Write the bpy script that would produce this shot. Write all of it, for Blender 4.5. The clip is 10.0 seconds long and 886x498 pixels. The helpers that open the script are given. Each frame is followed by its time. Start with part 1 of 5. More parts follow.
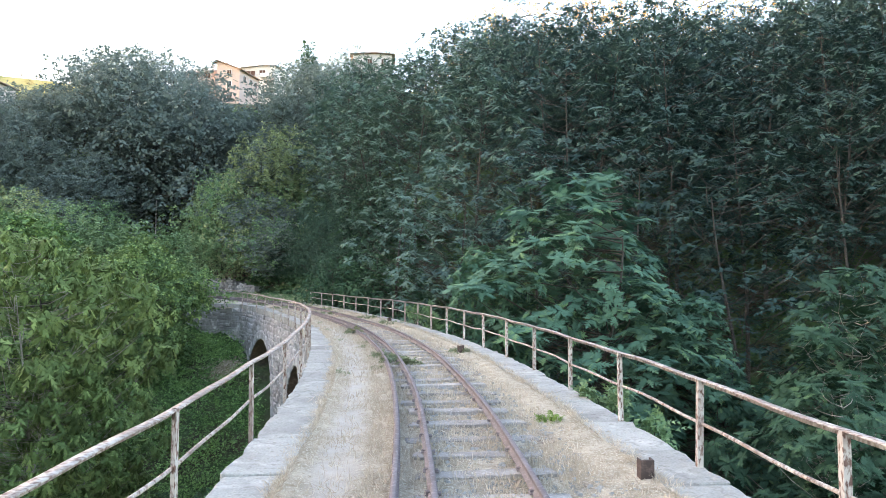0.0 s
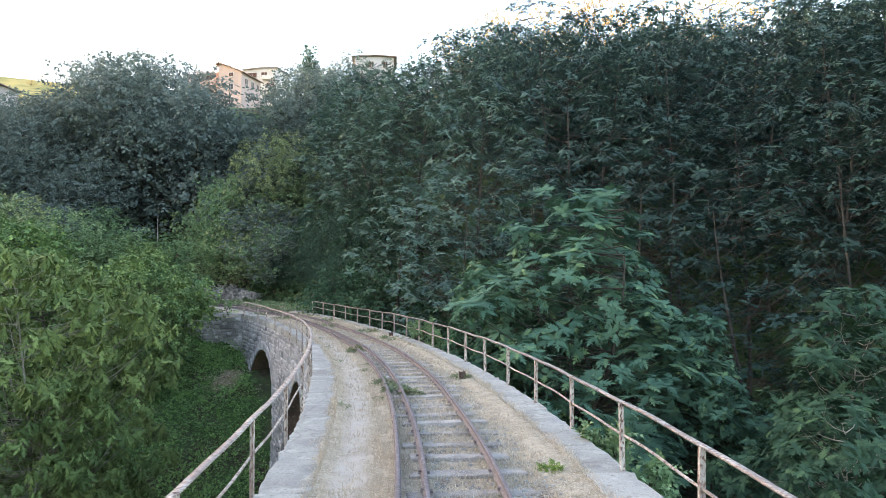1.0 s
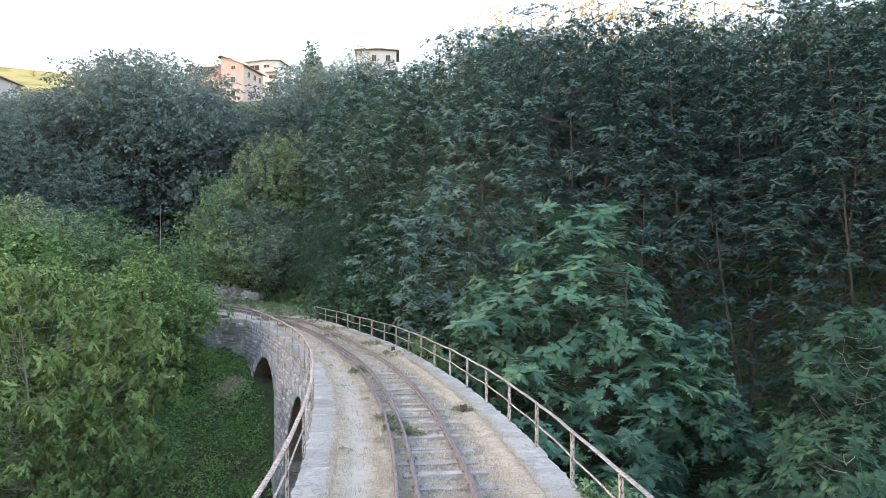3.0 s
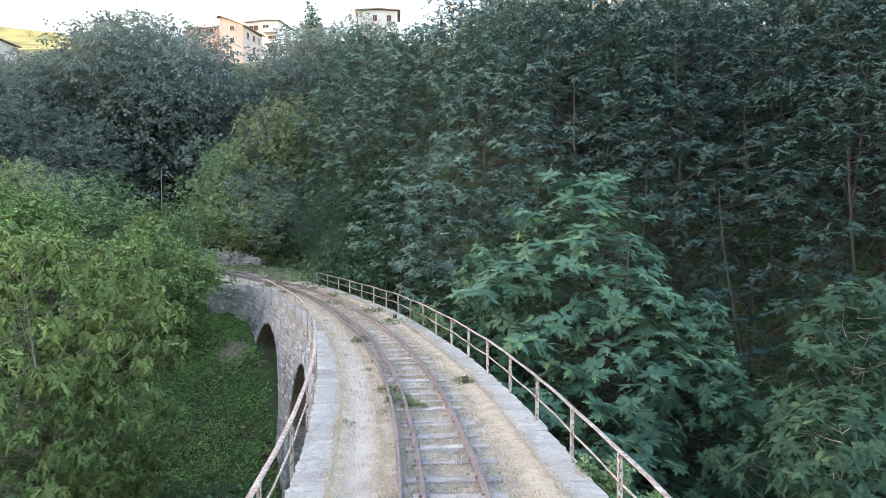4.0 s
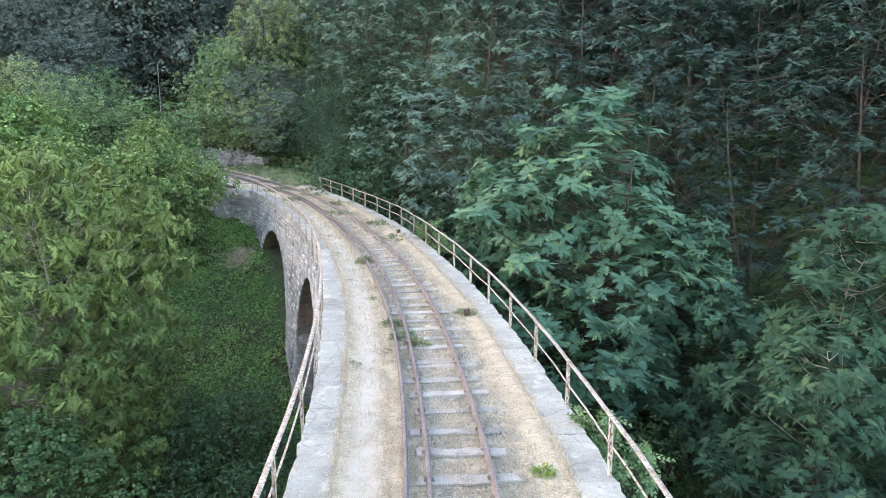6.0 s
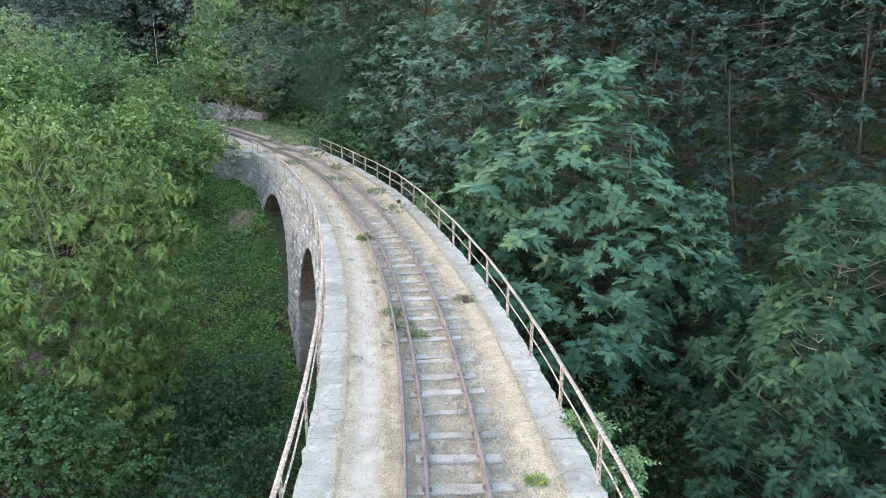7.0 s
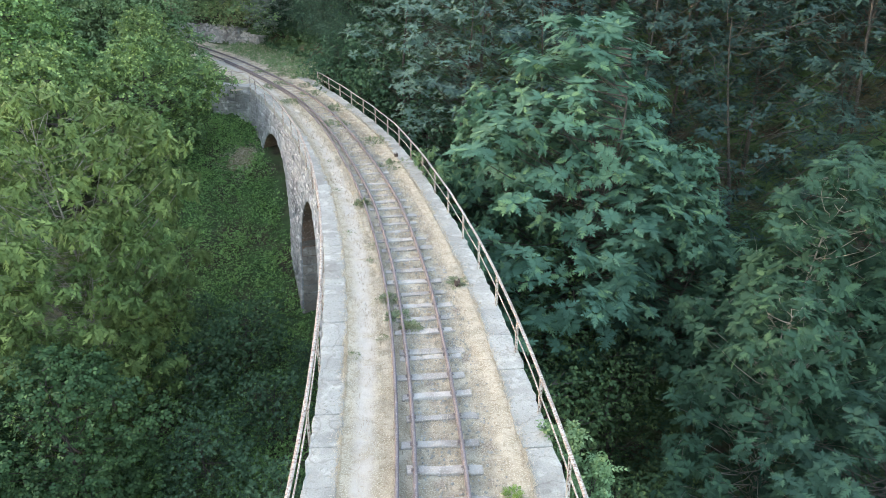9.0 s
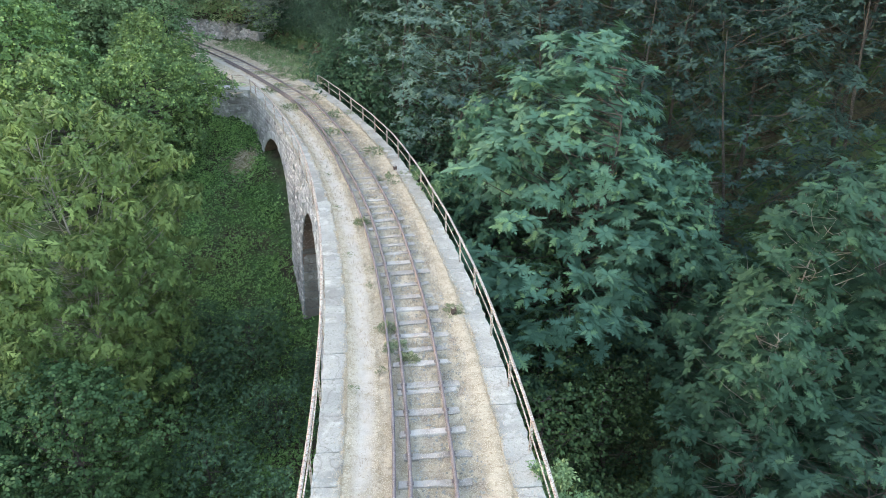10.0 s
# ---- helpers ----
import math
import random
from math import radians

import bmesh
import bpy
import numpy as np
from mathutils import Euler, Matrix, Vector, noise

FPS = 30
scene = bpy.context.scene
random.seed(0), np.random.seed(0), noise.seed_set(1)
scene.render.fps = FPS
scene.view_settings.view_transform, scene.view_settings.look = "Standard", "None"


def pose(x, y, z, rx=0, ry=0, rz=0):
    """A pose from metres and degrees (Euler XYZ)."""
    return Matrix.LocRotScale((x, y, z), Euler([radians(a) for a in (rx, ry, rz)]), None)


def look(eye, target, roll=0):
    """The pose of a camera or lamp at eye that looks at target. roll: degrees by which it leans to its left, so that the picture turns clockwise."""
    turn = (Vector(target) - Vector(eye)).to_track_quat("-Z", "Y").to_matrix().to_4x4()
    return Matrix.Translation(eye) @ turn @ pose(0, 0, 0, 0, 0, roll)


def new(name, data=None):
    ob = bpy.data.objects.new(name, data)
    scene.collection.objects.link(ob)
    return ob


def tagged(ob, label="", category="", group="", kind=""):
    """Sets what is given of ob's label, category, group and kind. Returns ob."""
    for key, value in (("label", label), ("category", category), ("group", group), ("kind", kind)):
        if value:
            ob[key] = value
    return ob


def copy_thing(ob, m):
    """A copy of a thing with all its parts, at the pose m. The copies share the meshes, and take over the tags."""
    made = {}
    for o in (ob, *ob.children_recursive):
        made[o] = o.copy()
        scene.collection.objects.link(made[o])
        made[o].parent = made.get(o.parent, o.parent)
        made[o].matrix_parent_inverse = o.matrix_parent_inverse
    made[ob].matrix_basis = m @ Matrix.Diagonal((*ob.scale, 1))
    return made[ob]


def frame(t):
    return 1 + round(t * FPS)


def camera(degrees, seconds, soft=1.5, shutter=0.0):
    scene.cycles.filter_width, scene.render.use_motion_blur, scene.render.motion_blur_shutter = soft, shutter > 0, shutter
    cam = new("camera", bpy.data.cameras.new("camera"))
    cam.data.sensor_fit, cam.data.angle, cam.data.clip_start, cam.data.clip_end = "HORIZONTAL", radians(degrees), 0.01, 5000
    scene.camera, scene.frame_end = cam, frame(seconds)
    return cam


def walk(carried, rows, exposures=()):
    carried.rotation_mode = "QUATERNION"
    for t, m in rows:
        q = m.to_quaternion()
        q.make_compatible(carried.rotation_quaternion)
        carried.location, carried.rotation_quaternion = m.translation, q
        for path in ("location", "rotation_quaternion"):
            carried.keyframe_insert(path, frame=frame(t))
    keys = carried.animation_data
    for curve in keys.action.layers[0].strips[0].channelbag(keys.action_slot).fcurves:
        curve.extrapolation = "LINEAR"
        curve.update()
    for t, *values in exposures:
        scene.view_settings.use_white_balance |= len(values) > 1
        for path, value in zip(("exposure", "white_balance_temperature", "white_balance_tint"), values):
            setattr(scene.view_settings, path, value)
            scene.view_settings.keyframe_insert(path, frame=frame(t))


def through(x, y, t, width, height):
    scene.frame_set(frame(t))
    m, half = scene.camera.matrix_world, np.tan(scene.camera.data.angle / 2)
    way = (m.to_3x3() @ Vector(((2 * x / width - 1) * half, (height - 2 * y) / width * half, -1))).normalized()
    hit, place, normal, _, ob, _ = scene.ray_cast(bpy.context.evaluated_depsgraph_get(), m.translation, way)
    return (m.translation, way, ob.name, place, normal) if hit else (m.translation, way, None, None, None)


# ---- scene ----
cam = camera(64.2, 10.0, soft=0.6)
PATH = [
    (0.0, 0.000, 0.000, 1.904, 92.000, -0.000, 0.000),
    (0.5, 0.002, -0.002, 2.229, 91.982, -0.016, 0.071),
    (1.0, 0.004, -0.005, 2.547, 91.973, -0.032, 0.132),
    (1.5, 0.005, -0.016, 2.875, 91.964, -0.037, 0.203),
    (2.0, 0.019, -0.016, 3.207, 91.976, -0.054, 0.254),
    (3.5, 0.030, -0.027, 3.763, 89.864, -0.154, 0.410),
    (4.0, 0.025, -0.030, 3.889, 88.045, -0.170, 0.481),
    (4.5, 0.028, -0.029, 4.034, 85.897, -0.195, 0.563),
    (5.0, 0.022, -0.028, 4.293, 83.558, -0.210, 0.634),
    (5.5, 0.029, -0.038, 4.649, 81.188, -0.206, 0.704),
    (7.0, 0.095, -0.087, 6.336, 74.265, -0.157, 0.851),
    (7.5, 0.145, -0.092, 6.949, 72.002, -0.114, 0.899),
    (8.0, 0.213, -0.096, 7.577, 69.780, -0.081, 0.957),
    (8.5, 0.290, -0.102, 8.177, 67.707, -0.037, 1.014),
    (9.0, 0.366, -0.098, 8.803, 66.155, -0.003, 1.072),
    (9.5, 0.431, -0.083, 9.517, 65.105, 0.009, 1.112),
    (10.0, 0.484, -0.066, 10.279, 64.633, 0.031, 1.140),
]
walk(cam, [(t, pose(x, y, z, rx, ry, rz)) for t, x, y, z, rx, ry, rz in PATH],
     [(0.0, 3.34, 7150, 21), (1.0, 3.1, 7150, 21), (2.0, 3.15, 7150, 22), (3.5, 3.27, 7200, 23), (5.5, 3.65, 7350, 22), (7.5, 3.5, 7500, 17), (10.0, 3.5, 7500, 16)])

# ---- light ----
world = bpy.data.worlds.new("world")
scene.world = world
world.use_nodes = True
wn = world.node_tree.nodes
sky = wn.new("ShaderNodeTexSky")
sky.sky_type = "NISHITA"
sky.sun_disc = False
SUN_ELEVATION, SUN_AZIMUTH = radians(8.0), radians(280.0)      # clockwise from +y
sky.sun_elevation, sky.sun_rotation = SUN_ELEVATION, SUN_AZIMUTH
sky.altitude, sky.air_density, sky.dust_density, sky.ozone_density = 300, 1.0, 3.0, 1.0
world.node_tree.links.new(sky.outputs["Color"], wn["Background"].inputs["Color"])
wn["Background"].inputs["Strength"].default_value = 0.15
sun_way = Vector((math.sin(SUN_AZIMUTH) * math.cos(SUN_ELEVATION), math.cos(SUN_AZIMUTH) * math.cos(SUN_ELEVATION), math.sin(SUN_ELEVATION)))
sun = new("sun", bpy.data.lights.new("sun", "SUN"))
sun.data.energy, sun.data.angle, sun.data.color = 0.7, radians(0.6), (1.0, 0.84, 0.6)
sun.matrix_world = look(sun_way * 300, (0, 0, 0))

# ---- materials ----
def material(name, rough=0.9, metal=0.0):
    m = bpy.data.materials.new(name)
    m.use_nodes = True
    b = m.node_tree.nodes["Principled BSDF"]
    b.inputs["Roughness"].default_value, b.inputs["Metallic"].default_value = rough, metal
    b.inputs["Specular IOR Level"].default_value = 0.3
    return m, m.node_tree.nodes, m.node_tree.links, b


def noise_fac(n, l, vec, scale, detail=4.0, lo=0.35, hi=0.65, stretch=None):
    tex = n.new("ShaderNodeTexNoise")
    tex.inputs["Scale"].default_value, tex.inputs["Detail"].default_value = scale, detail
    if stretch:
        mp = n.new("ShaderNodeMapping")
        mp.inputs["Scale"].default_value = stretch
        l.new(vec, mp.inputs["Vector"])
        vec = mp.outputs["Vector"]
    l.new(vec, tex.inputs["Vector"])
    mr = n.new("ShaderNodeMapRange")
    mr.inputs["From Min"].default_value, mr.inputs["From Max"].default_value = lo, hi
    l.new(tex.outputs["Fac"], mr.inputs["Value"])
    return mr.outputs["Result"]


def blend(n, l, fac, a, b, mode="MIX"):
    mix = n.new("ShaderNodeMix")
    mix.data_type, mix.blend_type = "RGBA", mode
    for socket, value in ((mix.inputs[0], fac), (mix.inputs[6], a), (mix.inputs[7], b)):
        if isinstance(value, (int, float)):
            socket.default_value = value
        elif isinstance(value, tuple):
            socket.default_value = (*value, 1)
        else:
            l.new(value, socket)
    return mix.outputs[2]


def bump(n, l, b, height, strength, distance):
    bp = n.new("ShaderNodeBump")
    bp.inputs["Strength"].default_value, bp.inputs["Distance"].default_value = strength, distance
    l.new(height, bp.inputs["Height"])
    l.new(bp.outputs["Normal"], b.inputs["Normal"])


def position(n):
    return n.new("ShaderNodeNewGeometry").outputs["Position"]


def mottled(name, base, dark, light, coarse, fine, rough=0.9, metal=0.0, relief=0.01, vary=0.0, stretch=None):
    """Base colour with coarse stains, a fine grain and relief, in metres of the world."""
    m, n, l, b = material(name, rough, metal)
    p = position(n)
    c = blend(n, l, noise_fac(n, l, p, coarse, 5, 0.38, 0.66, stretch), base, dark)
    c = blend(n, l, noise_fac(n, l, p, fine, 6, 0.5, 0.75), c, light)
    if vary:
        rnd = n.new("ShaderNodeObjectInfo").outputs["Random"]
        hs = n.new("ShaderNodeHueSaturation")
        mr = n.new("ShaderNodeMapRange")
        mr.inputs["To Min"].default_value, mr.inputs["To Max"].default_value = 1 - vary, 1 + vary
        l.new(rnd, mr.inputs["Value"])
        l.new(mr.outputs["Result"], hs.inputs["Value"])
        l.new(c, hs.inputs["Color"])
        c = hs.outputs["Color"]
    l.new(c, b.inputs["Base Color"])
    if relief:
        bump(n, l, b, noise_fac(n, l, p, fine, 6, 0.2, 0.8), 0.7, relief)
    return m


def leaf_material(name, a, b_col, tip, vary=0.3, gloss=0.68, through=0.15, hues=0.015):
    """Leaves: colour differs from leaf to leaf, from clump to clump and from tree to tree; some light passes through."""
    m, n, l, b = material(name, gloss)
    b.inputs["Specular IOR Level"].default_value = 0.18
    geo = n.new("ShaderNodeNewGeometry")
    tc = n.new("ShaderNodeTexCoord").outputs["Object"]
    c = blend(n, l, noise_fac(n, l, tc, 0.55, 2, 0.35, 0.65), a, b_col)
    mr = n.new("ShaderNodeMapRange")
    mr.inputs["From Min"].default_value, mr.inputs["From Max"].default_value = 0.8, 1.0
    mr.inputs["To Max"].default_value = 0.8
    l.new(geo.outputs["Random Per Island"], mr.inputs["Value"])
    c = blend(n, l, mr.outputs["Result"], c, tip)
    hs = n.new("ShaderNodeHueSaturation")
    add = n.new("ShaderNodeMath")
    add.operation = "MULTIPLY_ADD"
    add.inputs[1].default_value, add.inputs[2].default_value = vary, 1 - vary * 0.75
    l.new(geo.outputs["Random Per Island"], add.inputs[0])
    l.new(add.outputs[0], hs.inputs["Value"])
    hue = n.new("ShaderNodeMapRange")
    hue.inputs["To Min"].default_value, hue.inputs["To Max"].default_value = 0.5 - hues, 0.5 + hues
    l.new(n.new("ShaderNodeObjectInfo").outputs["Random"], hue.inputs["Value"])
    l.new(hue.outputs["Result"], hs.inputs["Hue"])
    l.new(c, hs.inputs["Color"])
    l.new(hs.outputs["Color"], b.inputs["Base Color"])
    tr = n.new("ShaderNodeBsdfTranslucent")
    l.new(hs.outputs["Color"], tr.inputs["Color"])
    mix = n.new("ShaderNodeMixShader")
    mix.inputs[0].default_value = through
    l.new(b.outputs[0], mix.inputs[1])
    l.new(tr.outputs[0], mix.inputs[2])
    l.new(mix.outputs[0], n["Material Output"].inputs["Surface"])
    return m


LEAF_LOCUST = leaf_material("locust_leaf", (0.076, 0.18, 0.122), (0.104, 0.222, 0.14), (0.19, 0.30, 0.13))
# locust leaf with the wood's shade and distance haze put into its colour
LEAF_LOCUST_FAR = leaf_material("hazed_locust_leaf", (0.058, 0.115, 0.106), (0.075, 0.141, 0.124), (0.1, 0.174, 0.132))
LEAF_LOCUST_PALE = leaf_material("pale_locust_leaf", (0.094, 0.172, 0.14), (0.12, 0.205, 0.16), (0.16, 0.25, 0.17))
# same locust leaf, darkened: shade on the lower trees put into the colour
LEAF_LOCUST_LOW_SHADE = leaf_material("shaded_low_locust_leaf", (0.037, 0.093, 0.061), (0.05, 0.116, 0.071), (0.08, 0.155, 0.076))
LEAF_CURTAIN = leaf_material("ivy_curtain_leaf", (0.062, 0.125, 0.09), (0.08, 0.155, 0.105), (0.11, 0.19, 0.115))
# locust leaf darkened so that the right-hand stand's shade is in the colour
LEAF_LOCUST_SHADED = leaf_material("shaded_locust_leaf", (0.038, 0.08, 0.071), (0.049, 0.101, 0.084), (0.066, 0.13, 0.095))
# oak leaf paled towards grey: distance haze put into the colour
LEAF_OAK = leaf_material("hazed_oak_leaf", (0.165, 0.222, 0.2), (0.195, 0.256, 0.228), (0.23, 0.288, 0.238), vary=0.12, through=0.35, hues=0.03)
LEAF_SCRUB = leaf_material("scrub_leaf", (0.22, 0.345, 0.185), (0.31, 0.44, 0.215), (0.4, 0.5, 0.24), vary=0.35, through=0.3, hues=0.045)
# low sunlight on distant trees, put into a gold leaf colour
LEAF_GOLD = leaf_material("sunlit_gold_leaf", (0.42, 0.30, 0.09), (0.5, 0.36, 0.12), (0.6, 0.42, 0.16))
# dark leaf tone: shade low in the valley put into the colour
LEAF_SHADE = leaf_material("shade_leaf", (0.056, 0.118, 0.054), (0.085, 0.158, 0.064), (0.145, 0.23, 0.085), vary=0.4)
LEAF_BLUE = leaf_material("elder_leaf", (0.07, 0.15, 0.085), (0.095, 0.185, 0.10), (0.14, 0.24, 0.12), vary=0.4)
LEAF_LIGHT = leaf_material("walnut_leaf", (0.10, 0.165, 0.056), (0.185, 0.27, 0.088), (0.245, 0.335, 0.11), vary=0.45)
LEAF_BUSH = leaf_material("bush_leaf", (0.12, 0.225, 0.095), (0.21, 0.335, 0.12), (0.36, 0.49, 0.16), vary=0.45)
LEAF_IVY = leaf_material("ivy_leaf", (0.19, 0.39, 0.145), (0.29, 0.53, 0.195), (0.34, 0.55, 0.2), vary=0.6, through=0.35)
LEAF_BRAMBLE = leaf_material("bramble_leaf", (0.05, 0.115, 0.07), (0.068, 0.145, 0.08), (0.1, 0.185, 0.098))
LEAF_WEED = leaf_material("weed_leaf", (0.2, 0.31, 0.085), (0.26, 0.37, 0.1), (0.34, 0.46, 0.13))
LEAF_PALE = leaf_material("young_locust_leaf", (0.15, 0.26, 0.13), (0.19, 0.31, 0.15), (0.25, 0.37, 0.18))
LEAF_GREY = leaf_material("mugwort_leaf", (0.19, 0.235, 0.135), (0.235, 0.275, 0.155), (0.31, 0.32, 0.2))
STRAW = leaf_material("straw", (0.49, 0.425, 0.325), (0.59, 0.53, 0.425), (0.69, 0.64, 0.54), through=0.2, gloss=0.8)
BARK = mottled("bark", (0.085, 0.075, 0.065), (0.045, 0.04, 0.035), (0.14, 0.125, 0.11), 1.5, 14, relief=0.02)
PALE_BARK = mottled("pale_bark", (0.3, 0.28, 0.24), (0.18, 0.16, 0.13), (0.42, 0.4, 0.36), 1.5, 14, relief=0.01)


def worn_stone(name, base, dark, light, lichen, vary, cracks):
    """Weathered stone: broad dark stains, pale patches, speckled lichen, and thin cracks where asked."""
    m, n, l, b = material(name, 0.95)
    p = position(n)
    c = blend(n, l, noise_fac(n, l, p, 0.9, 7, 0.42, 0.66), base, dark)
    c = blend(n, l, noise_fac(n, l, p, 2.7, 8, 0.54, 0.66), c, light)
    c = blend(n, l, noise_fac(n, l, p, 14, 6, 0.56, 0.68), c, lichen)
    grain = noise_fac(n, l, p, 45, 4, 0.3, 0.7)
    c = blend(n, l, 0.35, c, blend(n, l, grain, (0.5, 0.5, 0.5), (1.3, 1.3, 1.3)), "MULTIPLY")
    rnd = n.new("ShaderNodeObjectInfo").outputs["Random"]
    mr = n.new("ShaderNodeMapRange")
    mr.inputs["To Min"].default_value, mr.inputs["To Max"].default_value = 1 - vary, 1 + vary
    l.new(rnd, mr.inputs["Value"])
    hs = n.new("ShaderNodeHueSaturation")
    l.new(mr.outputs["Result"], hs.inputs["Value"])
    l.new(c, hs.inputs["Color"])
    c = hs.outputs["Color"]
    if cracks:
        warp = n.new("ShaderNodeTexNoise")
        warp.inputs["Scale"].default_value = 3.0
        l.new(p, warp.inputs["Vector"])
        mixed = n.new("ShaderNodeVectorMath")
        mixed.operation = "MULTIPLY_ADD"
        mixed.inputs[1].default_value = (0.5, 0.5, 0.5)
        l.new(warp.outputs["Color"], mixed.inputs[0])
        l.new(p, mixed.inputs[2])
        vor = n.new("ShaderNodeTexVoronoi")
        vor.feature = "DISTANCE_TO_EDGE"
        vor.inputs["Scale"].default_value = 0.45
        l.new(mixed.outputs[0], vor.inputs["Vector"])
        thin = n.new("ShaderNodeMapRange")
        thin.inputs["From Max"].default_value = 0.012
        thin.inputs["To Min"].default_value, thin.inputs["To Max"].default_value = 0.35, 0.0
        l.new(vor.outputs["Distance"], thin.inputs["Value"])
        c = blend(n, l, thin.outputs["Result"], c, (0.11, 0.10, 0.09))
    l.new(c, b.inputs["Base Color"])
    bump(n, l, b, noise_fac(n, l, p, 11, 8, 0.2, 0.8), 0.9, 0.03)
    return m


COPING = worn_stone("coping_stone", (0.378, 0.383, 0.362), (0.28, 0.283, 0.266), (0.455, 0.458, 0.436), (0.27, 0.265, 0.245), 0.10, True)
MASONRY = worn_stone("masonry_stone", (0.43, 0.435, 0.445), (0.25, 0.25, 0.255), (0.57, 0.575, 0.58), (0.24, 0.24, 0.235), 0.16, False)
MORTAR = worn_stone("mortar", (0.35, 0.352, 0.355), (0.2, 0.2, 0.2), (0.47, 0.475, 0.48), (0.19, 0.19, 0.18), 0.0, False)
RUBBLE = worn_stone("pale_rubble", (0.50, 0.475, 0.47), (0.30, 0.275, 0.265), (0.64, 0.62, 0.61), (0.28, 0.25, 0.23), 0.25, False)
PIER_STONE = worn_stone("brown_pier_stone", (0.36, 0.315, 0.285), (0.22, 0.19, 0.17), (0.45, 0.41, 0.38), (0.2, 0.175, 0.155), 0.22, False)
BRICK = mottled("brick_vault", (0.30, 0.19, 0.15), (0.16, 0.11, 0.09), (0.4, 0.3, 0.25), 0.8, 8, relief=0.02)
TIMBER = mottled("weathered_timber", (0.40, 0.375, 0.35), (0.25, 0.225, 0.205), (0.5, 0.48, 0.455), 2.2, 30, relief=0.012, vary=0.18, stretch=(1, 1, 1))
RUST = mottled("rusty_rail", (0.215, 0.185, 0.19), (0.15, 0.125, 0.126), (0.31, 0.28, 0.29), 2.5, 25, rough=0.7, metal=0.25, relief=0.003)
DARK_RUST = mottled("dark_rust", (0.11, 0.08, 0.072), (0.065, 0.048, 0.043), (0.17, 0.12, 0.105), 3, 25, rough=0.8, metal=0.2, relief=0.004)


def flaking_paint(name, rust_a, rust_b, paint_a, paint_b, scale, lo, hi):
    m, n, l, b = material(name, 0.65)
    p = position(n)
    rust = blend(n, l, noise_fac(n, l, p, 18, 4), rust_a, rust_b)
    paint = blend(n, l, noise_fac(n, l, p, 6, 4), paint_a, paint_b)
    fac = noise_fac(n, l, p, scale, 12, lo, hi, (1, 1, 0.45))
    fac = blend(n, l, noise_fac(n, l, p, 1.6, 4, 0.45, 0.75), fac, (0.25, 0.25, 0.25))
    l.new(blend(n, l, fac, rust, paint), b.inputs["Base Color"])
    bump(n, l, b, fac, 0.5, 0.003)
    return m


PAINT = flaking_paint("flaking_paint", (0.13, 0.07, 0.055), (0.22, 0.135, 0.108), (0.58, 0.55, 0.51), (0.44, 0.39, 0.35), 34, 0.40, 0.52)
RAIL_PAINT = flaking_paint("worn_rail_paint", (0.15, 0.085, 0.068), (0.25, 0.165, 0.135), (0.58, 0.545, 0.50), (0.46, 0.40, 0.35), 26, 0.34, 0.58)


